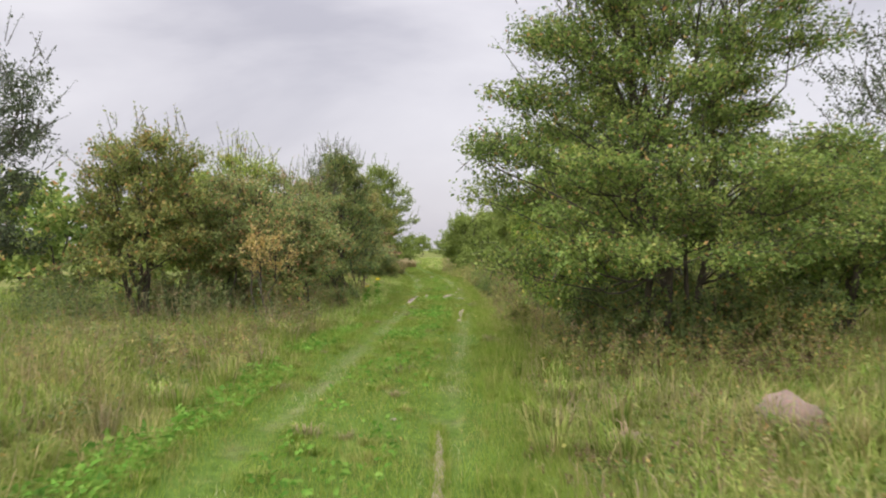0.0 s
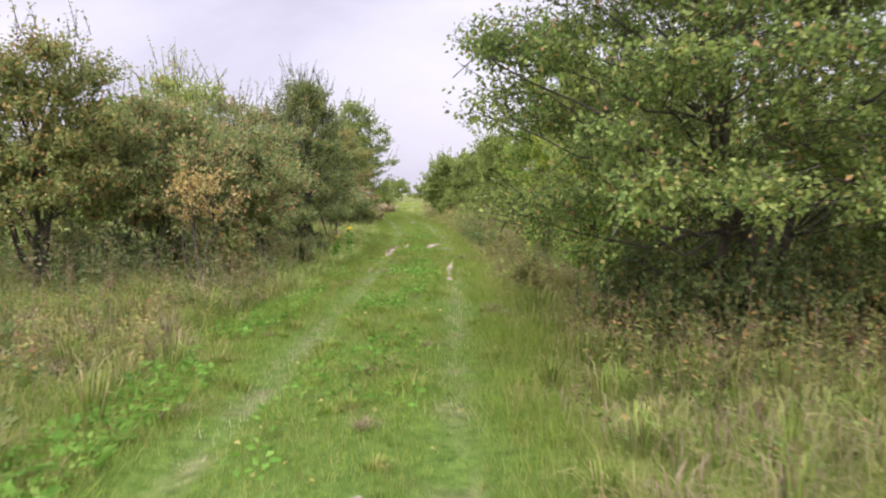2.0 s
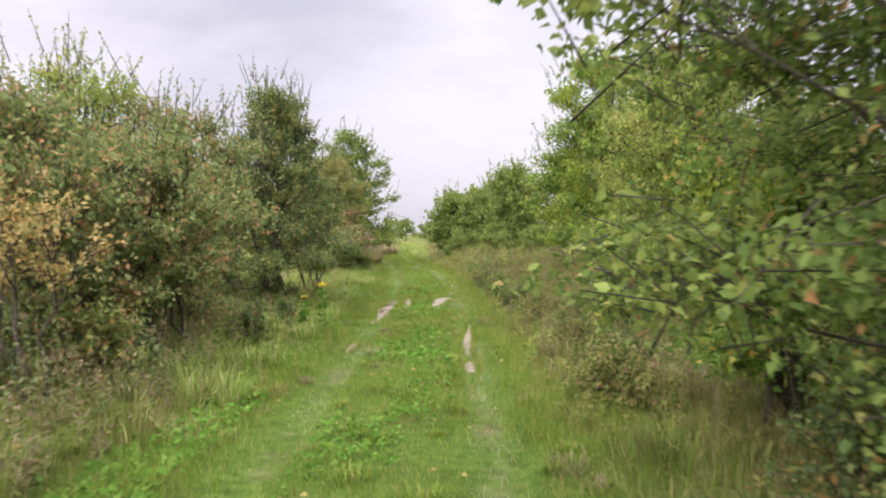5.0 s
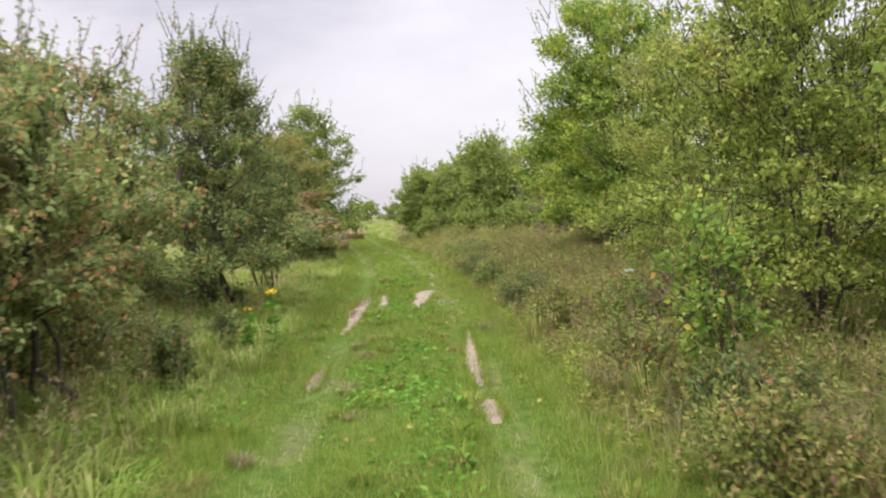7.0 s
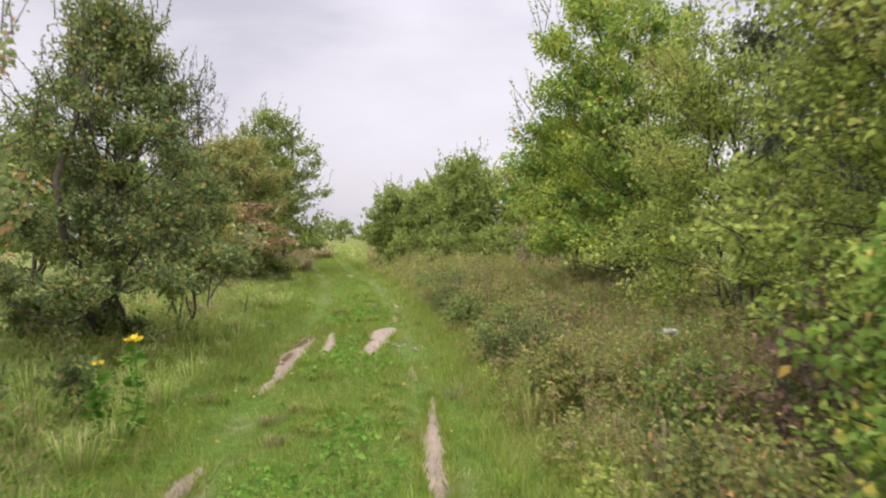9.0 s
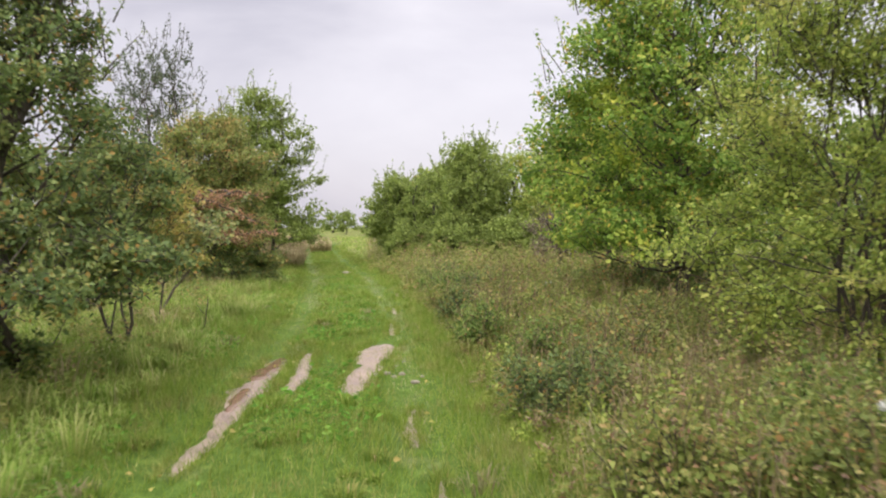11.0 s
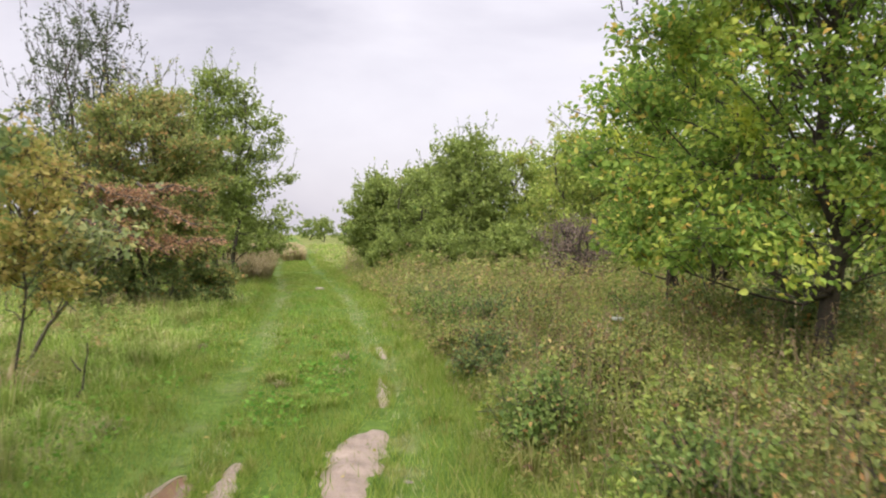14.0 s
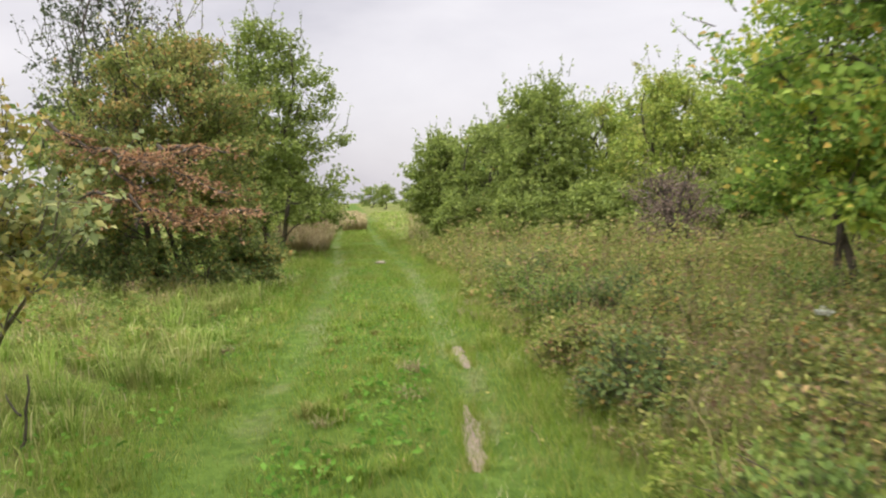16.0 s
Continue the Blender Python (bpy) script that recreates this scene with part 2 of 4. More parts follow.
def ground_material():
    m, n, l, bsdf, out = mat_base("meadow_ground")
    co, across = n.new("ShaderNodeTexCoord"), n.new("ShaderNodeAttribute")
    across.attribute_name = "across"
    big = noise_node(n, l, co.outputs["Object"], 0.35, 5.0, 0.6)
    fine = noise_node(n, l, co.outputs["Object"], 9.0, 5.0, 0.7)
    meadow = ramp_node(n, [(0.30, (0.09, 0.13, 0.028)), (0.5, (0.15, 0.175, 0.045)), (0.7, (0.24, 0.215, 0.095))])
    l.new(big.outputs[0], meadow.inputs[0])
    turf = ramp_node(n, [(0.3, (0.06, 0.115, 0.018)), (0.7, (0.12, 0.18, 0.035))])
    l.new(fine.outputs[0], turf.inputs[0])
    ab = n.new("ShaderNodeMath")
    ab.operation = "ABSOLUTE"
    l.new(across.outputs["Fac"], ab.inputs[0])
    on = n.new("ShaderNodeMapRange")
    on.interpolation_type = "SMOOTHSTEP"
    on.inputs[1].default_value, on.inputs[2].default_value, on.inputs[3].default_value, on.inputs[4].default_value = 1.1, 1.9, 1.0, 0.0
    l.new(ab.outputs[0], on.inputs[0])
    col = mix_rgb(n, l, on.outputs[0], meadow.outputs[0], turf.outputs[0])
    off = n.new("ShaderNodeMath")
    off.operation = "SUBTRACT"
    off.inputs[1].default_value = 0.77
    l.new(ab.outputs[0], off.inputs[0])
    ab2 = n.new("ShaderNodeMath")
    ab2.operation = "ABSOLUTE"
    l.new(off.outputs[0], ab2.inputs[0])
    rut = n.new("ShaderNodeMapRange")
    rut.interpolation_type = "SMOOTHSTEP"
    rut.inputs[1].default_value, rut.inputs[2].default_value, rut.inputs[3].default_value, rut.inputs[4].default_value = 0.03, 0.22, 0.45, 0.0
    l.new(ab2.outputs[0], rut.inputs[0])
    patch = noise_node(n, l, co.outputs["Object"], 1.1, 4.0, 0.7)
    pm = n.new("ShaderNodeMapRange")
    pm.inputs[1].default_value, pm.inputs[2].default_value = 0.48, 0.70
    l.new(patch.outputs[0], pm.inputs[0])
    both = n.new("ShaderNodeMath")
    both.operation = "MULTIPLY"
    l.new(rut.outputs[0], both.inputs[0])
    l.new(pm.outputs[0], both.inputs[1])
    soil = ramp_node(n, [(0.3, (0.17, 0.125, 0.08)), (0.7, (0.32, 0.26, 0.18))])
    l.new(fine.outputs[0], soil.inputs[0])
    col = mix_rgb(n, l, both.outputs[0], col, soil.outputs[0])
    col = mix_rgb(n, l, 0.5, col, fine.outputs["Fac"], "OVERLAY")
    l.new(col, bsdf.inputs["Base Color"])
    bsdf.inputs["Roughness"].default_value = 0.95
    bsdf.inputs["Specular IOR Level"].default_value = 0.05
    bp = n.new("ShaderNodeBump")
    bp.inputs["Strength"].default_value, bp.inputs["Distance"].default_value = 0.8, 0.05
    l.new(fine.outputs[0], bp.inputs["Height"])
    l.new(bp.outputs[0], bsdf.inputs["Normal"])
    return m


def mud_material():
    m, n, l, bsdf, out = mat_base("wet_clay_mud")
    co = n.new("ShaderNodeTexCoord")
    a = noise_node(n, l, co.outputs["Object"], 5.0, 8.0, 0.72)
    b = noise_node(n, l, co.outputs["Object"], 30.0, 6.0, 0.7)
    r = ramp_node(n, [(0.34, (0.19, 0.135, 0.095)), (0.48, (0.325, 0.245, 0.182)), (0.66, (0.43, 0.335, 0.255))])
    l.new(a.outputs[0], r.inputs[0])
    l.new(mix_rgb(n, l, 0.4, r.outputs[0], b.outputs["Fac"], "OVERLAY"), bsdf.inputs["Base Color"])
    rr = n.new("ShaderNodeMapRange")
    rr.inputs[1].default_value, rr.inputs[2].default_value, rr.inputs[3].default_value, rr.inputs[4].default_value = 0.35, 0.65, 0.35, 0.8
    l.new(a.outputs[0], rr.inputs[0])
    l.new(rr.outputs[0], bsdf.inputs["Roughness"])
    bp = n.new("ShaderNodeBump")
    bp.inputs["Strength"].default_value, bp.inputs["Distance"].default_value = 0.9, 0.03
    l.new(b.outputs[0], bp.inputs["Height"])
    l.new(bp.outputs[0], bsdf.inputs["Normal"])
    return m


def water_material():
    m, n, l, bsdf, out = mat_base("muddy_puddle_water")
    co = n.new("ShaderNodeTexCoord")
    a = noise_node(n, l, co.outputs["Object"], 4.0, 3.0)
    r = ramp_node(n, [(0.3, (0.15, 0.090, 0.055)), (0.7, (0.23, 0.145, 0.095))])
    l.new(a.outputs[0], r.inputs[0])
    l.new(r.outputs[0], bsdf.inputs["Base Color"])
    bsdf.inputs["Roughness"].default_value = 0.06
    bsdf.inputs["IOR"].default_value = 1.33
    return m


GROUND, MUD, WATER = ground_material(), mud_material(), water_material()


# ---- mesh helpers ----
def mesh_of(name, verts, faces, material, smooth=False):
    """A mesh from arrays of corners and of faces that all have the same number of corners."""
    verts, faces = np.asarray(verts, dtype=np.float32), np.asarray(faces, dtype=np.int32)
    k = faces.shape[1]
    me = bpy.data.meshes.new(name)
    me.vertices.add(len(verts))
    me.vertices.foreach_set("co", verts.ravel())
    me.loops.add(faces.size)
    me.loops.foreach_set("vertex_index", faces.ravel())
    me.polygons.add(len(faces))
    me.polygons.foreach_set("loop_start", np.arange(0, faces.size, k, dtype=np.int32))
    if smooth:
        me.polygons.foreach_set("use_smooth", np.ones(len(faces), dtype=bool))
    me.update(calc_edges=True)
    me.materials.append(material)
    return me


def part(name, me, parent, label="", kind=""):
    ob = new(name, me)
    ob.parent = parent
    return tagged(ob, label=label, kind=kind)


def unit(a):
    return a / np.maximum(np.linalg.norm(a, axis=-1, keepdims=True), 1e-9)


def side_of(d, rng, level=0.0):
    """A way square to d; level turns it towards the horizontal, so that blades face the sky."""
    return unit(np.cross(d, unit(rng.normal(size=d.shape)) + np.array([0, 0, level])))


def leaves(p, d, length, width, rng, fold=0.18, level=0.9):
    """Leaves, each two triangles folded along the midrib, from p along d."""
    n = len(p)
    s = side_of(d, rng, level)
    up = np.cross(s, d)
    length, width = np.broadcast_to(length, (n,))[:, None], np.broadcast_to(width, (n,))[:, None]
    mid = p + d * length * 0.42
    v = np.stack([p, mid + s * width / 2 + up * width * fold, p + d * length - up * length * 0.12, mid - s * width / 2 + up * width * fold], 1).reshape(-1, 3)
    b = np.arange(n)[:, None] * 4
    f = np.concatenate([b + [0, 1, 2], b + [0, 2, 3]])
    return v, f


def round_leaves(p, d, length, width, rng, level=0.9):
    """Leaves with an oval outline of six corners, creased along the midrib."""
    n = len(p)
    s = side_of(d, rng, level)
    up = np.cross(s, d)
    length, width = np.broadcast_to(length, (n,))[:, None], np.broadcast_to(width, (n,))[:, None]
    lift = up * width * 0.16
    lo, hi = p + d * length * 0.28, p + d * length * 0.68 - up * length * 0.04
    v = np.stack([p, lo + s * width * 0.47 + lift, hi + s * width * 0.40 + lift, p + d * length - up * length * 0.14, hi - s * width * 0.40 + lift, lo - s * width * 0.47 + lift], 1).reshape(-1, 3)
    b = np.arange(n)[:, None] * 6
    return v, np.concatenate([b + [0, 1, 2], b + [0, 2, 3], b + [0, 3, 4], b + [0, 4, 5]])


def rods(a, b, ra, rb, rng):
    """Thin three-sided tapering rods from a to b."""
    n = len(a)
    d = unit(b - a)
    s = side_of(d, rng)
    t = np.cross(d, s)
    ra, rb = np.broadcast_to(ra, (n,))[:, None], np.broadcast_to(rb, (n,))[:, None]
    ring = [(math.cos(q), math.sin(q)) for q in (0, 2.094, 4.189)]
    v = np.stack([a + (s * c + t * w) * ra for c, w in ring] + [b + (s * c + t * w) * rb for c, w in ring], 1).reshape(-1, 3)
    k = np.arange(n)[:, None] * 6
    return v, np.concatenate([k + [0, 1, 4, 3], k + [1, 2, 5, 4], k + [2, 0, 3, 5]])


def tube(points, radii, sides=7):
    """A bent round tube along points."""
    points = np.asarray(points, dtype=float)
    n = len(points)
    tangent = unit(np.gradient(points, axis=0))
    ref = np.array([0.31, 0.92, 0.24])
    s = unit(np.cross(tangent, ref))
    t = np.cross(tangent, s)
    q = np.linspace(0, 2 * math.pi, sides, endpoint=False)
    v = points[:, None] + (s[:, None] * np.cos(q)[None, :, None] + t[:, None] * np.sin(q)[None, :, None]) * np.asarray(radii)[:, None, None]
    f = []
    for i in range(n - 1):
        for j in range(sides):
            k = (j + 1) % sides
            f.append((i * sides + j, i * sides + k, (i + 1) * sides + k, (i + 1) * sides + j))
    return v.reshape(-1, 3), np.array(f)


def joined(pieces):
    """Joins (verts, faces) pieces of one face size."""
    vs, fs, o = [], [], 0
    for v, f in pieces:
        vs.append(v)
        fs.append(f + o)
        o += len(v)
    return np.concatenate(vs), np.concatenate(fs)


def bent(a, b, rng, sag=0.12, steps=6):
    """A wandering line from a to b."""
    a, b = np.asarray(a, dtype=float), np.asarray(b, dtype=float)
    w = np.linspace(0, 1, steps)[:, None]
    size = np.linalg.norm(b - a)
    off = rng.normal(size=3) * size * sag
    wob = rng.normal(size=(steps, 3)) * size * 0.025
    wob[0] = wob[-1] = 0
    return a + (b - a) * w + np.sin(w * math.pi) * off + wob


# ---- the lie of the land ----
PATH_Y = [-40, 0, 6, 12, 18, 30, 40, 52, 80, 200, 500]
PATH_X = [-2.6, -1.0, -0.78, -0.5, -0.28, -0.2, -0.7, -1.9, -4.0, -13.0, -36.0]


def path_x(y):
    return np.interp(y, PATH_Y, PATH_X)


def ground_z(x, y):
    """Height of the ground: soft swells, two shallow ruts along the track, a slightly raised crown."""
    x, y = np.asarray(x, dtype=float), np.asarray(y, dtype=float)
    a = x - path_x(y)
    near = np.exp(-((np.abs(a) - 0.77) / 0.22) ** 2)
    off = np.clip((np.abs(a) - 1.4) / 2.5, 0, 1)
    z = 0.02 * np.sin(x * 1.3 + 0.7) * np.sin(y * 0.9) + 0.015 * np.sin(x * 2.9 + y * 2.3)
    z += off * (0.06 * np.sin(x * 0.45 + 1.0) * np.cos(y * 0.31) + 0.05)
    return z - 0.045 * near


def soft_noise(x, y, seed=0.0):
    """A smooth field between about -1 and 1."""
    return (np.sin(x * 0.9 + 1.3 * np.sin(y * 0.7 + seed)) + np.sin(y * 1.1 + 1.7 * np.sin(x * 0.6 + seed * 2.0)) + np.sin((x + y) * 2.1 + seed) * 0.6) / 2.4


def build_ground():
    def axis(near, far, step):
        fine = np.arange(-near, near + step, step)
        out_ = np.geomspace(near + step * 2, far, 22)
        return np.concatenate([-out_[::-1], fine, out_])
    xs = axis(9.0, 900.0, 0.15)
    ys = axis(26.0, 900.0, 0.22) + 22.0
    gx, gy = np.meshgrid(xs, ys)
    gz = ground_z(gx, gy)
    v = np.stack([gx, gy, gz], -1).reshape(-1, 3)
    nx, ny = len(xs), len(ys)
    i = (np.arange(ny - 1)[:, None] * nx + np.arange(nx - 1)[None]).reshape(-1, 1)
    me = mesh_of("ground", v, i + [0, 1, nx + 1, nx], GROUND, True)
    at = me.attributes.new("across", "FLOAT", "POINT")
    at.data.foreach_set("value", (gx - path_x(gy)).astype(np.float32).ravel())
    tagged(new("ground", me), "flat grassy meadow ground with a worn two-rut track", "ground", kind="structure")


build_ground()


# ---- trees and bushes ----
def make_tree(name, label, category, x, y, height, radius, clear, leaf_mat, seed, stems=3, lobes=16, twigs=1400, per=14, leaf=0.07, shoots=40, shape="round", bark=None, stem_r=0.06, spread=0.3, shell=0.45, group="", flat=0.62, extra=(), clumpy=(0.34, 0.5), skirt=0, skirt_out=0.7, foot=0.1, lean=(0.0, 0.0), oval=False, under=0.45):
    """A broad-leaved tree or bush: stems from one root, limbs to clumps, twigs with single leaves, and loose shoots on top."""
    rng = np.random.default_rng(seed)
    bark = bark or BARK
    per, leaf = per - 2, leaf * 1.07
    root = new(name)
    root.location = (x, y, float(ground_z(x, y)) - 0.02)
    tagged(root, label, category, group)
    # clumps
    ang = np.arange(lobes) * 2.39996 + rng.uniform(0, 6.28)
    u = (np.arange(lobes) + 0.5) / lobes
    hz = clear + (height - clear) * (0.12 + 0.78 * u)
    s = (hz - clear) / (height - clear)
    if shape == "round":
        prof = np.sqrt(np.clip(1 - ((s - 0.42) / 0.62) ** 2, 0.05, 1))
    elif shape == "egg":
        prof = np.sqrt(np.clip(1 - ((s - 0.28) / 0.78) ** 2, 0.05, 1))
    elif shape == "cone":
        prof = np.clip(1.08 - s * 0.85, 0.2, 1)
    elif shape == "vase":
        prof = np.clip(0.35 + s * 0.85, 0.2, 1) * np.sqrt(np.clip(1.25 - s, 0.1, 1))
    else:
        prof = np.sqrt(np.clip(1 - s ** 2.2, 0.1, 1))
    lr = radius * rng.uniform(*clumpy, lobes) * (0.65 + 0.35 * prof)
    rd = np.clip(radius * prof - lr * 0.75, 0.02, None) * rng.uniform(0.5, 1.22, lobes)
    cen = np.stack([np.cos(ang) * rd, np.sin(ang) * rd, hz], -1)
    cen[:, :2] += np.array(lean) * (hz / height)[:, None]
    for ex, ey, ez, er in extra:
        cen = np.concatenate([cen, [[ex - x, ey - y, ez]]])
        lr, s = np.append(lr, er), np.append(s, (ez - clear) / (height - clear))
    for k in range(skirt):
        q = 6.283 * k / skirt + rng.uniform(-0.3, 0.3)
        r = radius * skirt_out * rng.uniform(0.85, 1.1)
        cen = np.concatenate([cen, [[math.cos(q) * r, math.sin(q) * r, rng.uniform(0.3, 0.75)]]])
        lr, s = np.append(lr, radius * rng.uniform(0.22, 0.32)), np.append(s, 0.0)
    lobes = len(cen)
    # stems
    tops, trunk = [], []
    for k in range(stems):
        q = 6.283 * k / stems + rng.uniform(-0.5, 0.5)
        base = np.array([math.cos(q), math.sin(q), 0]) * (foot * rng.uniform(0.5, 1.1) if stems > 1 else 0.0)
        top = np.array([math.cos(q) * radius * spread, math.sin(q) * radius * spread, height * rng.uniform(0.72, 0.88)])
        if stems == 1:
            top[:2] *= 0.3
        top[:2] += np.array(lean)
        line = bent(base, top, rng, 0.015 if stems == 1 else 0.06, 8)
        tops.append(line)
        r = stem_r * rng.uniform(0.75, 1.15)
        trunk.append(tube(line, np.linspace(r * 1.15, r * 0.25, 8), 7))
    tv, tf = joined(trunk)
    trunk_ob = part("trunk", mesh_of("trunk", tv, tf, bark, True), root, "bark-covered trunk" if stems == 1 else "several bark-covered stems")
    # limbs
    for c in cen:
        best = min(((np.linalg.norm(p - (c * [0.4, 0.4, 0.7])), tuple(p)) for line in tops for p in line[1:-1] if p[2] < c[2] + 0.05), default=(0, tuple(tops[0][1])))[1]
        lv, lf = tube(bent(best, c, rng, 0.1, 6), np.linspace(min(stem_r * 0.42, 0.02), 0.004, 6), 5)
        part("limb", mesh_of("limb", lv, lf, bark, True), trunk_ob)
    # twigs
    w = lr ** 2
    pick = rng.choice(lobes, twigs, p=w / w.sum())
    out = unit(rng.normal(size=(twigs, 3)))
    out[:, 2] = np.where(out[:, 2] < 0, out[:, 2] * under, out[:, 2])
    rr = (lr[pick] * rng.uniform(0.05, 1, twigs) ** shell)[:, None]
    tip = cen[pick] + out * rr * [1, 1, flat] + rng.normal(size=(twigs, 3)) * 0.05
    radial = unit(tip - [0, 0, (clear + height) * 0.42])
    way = unit(out * 0.7 + radial * 0.6 + [0, 0, 0.35] + rng.normal(size=(twigs, 3)) * 0.35)
    size = rng.uniform(0.22, 0.5, twigs) * (0.7 + radius * 0.18)
    low = tip[:, 2] > 0.12
    tip, way, size = tip[low], way[low], size[low]
    start = tip - way * size[:, None]
    # loose shoots on the upper outline
    hi = rng.choice(np.where(s > 0.45)[0], shoots) if shoots else np.zeros(0, dtype=int)
    if shoots:
        sp = cen[hi] + unit(rng.normal(size=(shoots, 3)) * [1, 1, 0.4] + [0, 0, 0.7]) * lr[hi][:, None] * 0.8
        sw = unit(radial_of(sp, height) * 0.7 + [0, 0, 0.8] + rng.normal(size=(shoots, 3)) * 0.42)
        sl = rng.uniform(0.2, 0.7, shoots) * (0.5 + height * 0.09)
        start, way, size = np.concatenate([start, sp]), np.concatenate([way, sw]), np.concatenate([size, sl])
    is_shoot = np.arange(len(start)) >= len(tip)
    drawn = is_shoot | (np.arange(len(start)) % 2 == 0)
    rv, rf = rods(start[drawn], (start + way * size[:, None])[drawn], np.where(is_shoot[drawn], min(0.010, 0.0022 * height), 0.006 if height > 1.2 else 0.003), 0.002, rng)
    part("brushwood", mesh_of("brushwood", rv, rf, bark), root, kind="stuff")
    # leaves
    n = len(start)
    count = np.full(n, per)
    idx = np.repeat(np.arange(n), count)
    m = len(idx)
    tt = rng.uniform(0.12, 1.03, m)
    p = start[idx] + way[idx] * (size[idx] * tt)[:, None] + rng.normal(size=(m, 3)) * (0.018 * (1 + leaf * 12) * np.where(is_shoot[idx], 0.4, 1.0))[:, None]
    d = unit(way[idx] * 0.45 + rng.normal(size=(m, 3)) * 0.75 + [0, 0, -0.18])
    ln = leaf * rng.uniform(0.6, 1.25, m) * np.where(is_shoot[idx], 0.75, 1.0)
    lv, lf = (round_leaves if oval else leaves)(p, d, ln, ln * rng.uniform(0.5, 0.75, m), rng)
    part("crown", mesh_of("crown", lv, lf, leaf_mat), root, kind="stuff")
    return root


def radial_of(p, height):
    return unit(p - [0, 0, height * 0.4])


RB = "bushes along the track"
# beside the track, first stretch
make_tree("tree", "tall bushy green tree with dense dark leaves over shaded stems", "tree", 3.25, 11.2, 7.8, 2.65, 0.35, GREEN, 11, 8, 80, 11800, 14, 0.052, 130, "egg", stem_r=0.045, flat=0.42, under=0.3, clumpy=(0.26, 0.37), spread=0.36, foot=0.45,
          extra=[(0.35, 10.5, 2.3, 0.34), (0.45, 10.5, 2.95, 0.36), (0.65, 10.8, 2.5, 0.5), (0.95, 10.6, 3.7, 0.6), (1.3, 10.5, 4.5, 0.65), (1.8, 10.4, 5.3, 0.6), (1.4, 10.4, 1.5, 0.5), (1.45, 8.9, 1.45, 0.42), (1.35, 9.3, 2.0, 0.45), (1.7, 9.2, 1.6, 0.55), (2.3, 8.6, 1.5, 0.55), (3.6, 8.3, 2.5, 0.6), (2.6, 8.9, 2.6, 0.6), (1.9, 9.4, 2.6, 0.6), (4.4, 8.9, 1.7, 0.6), (3.4, 8.7, 1.45, 0.55), (3.6, 12.6, 0.7, 0.6), (2.6, 12.3, 0.6, 0.55), (4.8, 12.0, 0.6, 0.6), (3.4, 11.6, 0.8, 0.6), (1.5, 10.5, 0.95, 0.4), (4.9, 10.6, 1.6, 0.6)])
make_tree("bush", "wide green willow bush beside a tall tree", "bush", 6.5, 12.6, 3.3, 1.9, 0.1, GREEN, 12, 5, 26, 2200, 14, 0.07, 60, group=RB)
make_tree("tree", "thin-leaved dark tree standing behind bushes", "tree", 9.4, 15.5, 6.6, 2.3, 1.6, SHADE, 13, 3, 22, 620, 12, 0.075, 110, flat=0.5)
make_tree("bush", "light green bush at the edge of tall grass", "bush", 2.5, 13.8, 2.4, 0.95, 0.1, LIME, 14, 4, 14, 900, 14, 0.06, 30, group=RB)
make_tree("tree", "dark olive tree with several thin crooked stems", "tree", -5.6, 14.4, 4.0, 1.7, 0.75, OLIVE, 15, 5, 26, 2300, 14, 0.06, 70, "dome", stem_r=0.055, flat=0.5, clumpy=(0.26, 0.42))
make_tree("bush", "orange-leaved small autumn bush in the hedge", "bush", -3.35, 14.6, 1.95, 0.62, 1.1, ORANGE, 16, 3, 10, 110, 13, 0.055, 8, group=RB, stem_r=0.025)
make_tree("bush", "rust-tinged olive bush with thin stems in tall grass", "bush", -4.1, 15.7, 3.2, 1.3, 0.55, RUSTY, 17, 9, 24, 1800, 14, 0.06, 80, group=RB, stem_r=0.025, flat=0.5, foot=0.6)
make_tree("bush", "rust-tinged olive bush with thin stems in tall grass", "bush", -3.4, 17.3, 3.0, 1.2, 0.5, RUSTY, 18, 9, 22, 1600, 14, 0.06, 80, group=RB, stem_r=0.025, flat=0.5, foot=0.6)
make_tree("bush", "tall green bush with long upright shoots", "bush", -5.2, 19.6, 4.4, 1.3, 0.3, WILLOW, 19, 6, 20, 1500, 14, 0.065, 110, group=RB, stem_r=0.04)
make_tree("tree", "dull green tree with reddish leaf tips", "tree", -3.7, 19.7, 3.8, 1.3, 0.4, RUSTY, 20, 4, 20, 1700, 14, 0.06, 80, stem_r=0.035, flat=0.5, skirt=5)
make_tree("tree", "dark tree with thick shaded stems over grass", "tree", -3.2, 24.0, 4.9, 1.85, 0.5, DARK, 21, 4, 58, 3900, 14, 0.055, 150, "cone", stem_r=0.055, spread=0.25, flat=0.42, under=0.7, clumpy=(0.18, 0.32), shell=0.6,
          extra=[(-2.2, 22.6, 1.05, 0.5), (-3.1, 22.3, 0.95, 0.55), (-4.1, 22.6, 1.0, 0.55), (-1.9, 23.4, 1.3, 0.45), (-1.8, 24.2, 1.2, 0.45), (-3.6, 24.9, 0.9, 0.6), (-2.5, 24.8, 0.9, 0.55), (-4.6, 23.8, 1.0, 0.6)])
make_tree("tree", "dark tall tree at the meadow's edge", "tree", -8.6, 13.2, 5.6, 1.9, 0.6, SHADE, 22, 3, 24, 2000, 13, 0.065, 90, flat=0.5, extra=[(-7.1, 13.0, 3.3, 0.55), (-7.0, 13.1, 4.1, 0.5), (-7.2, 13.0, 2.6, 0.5)])
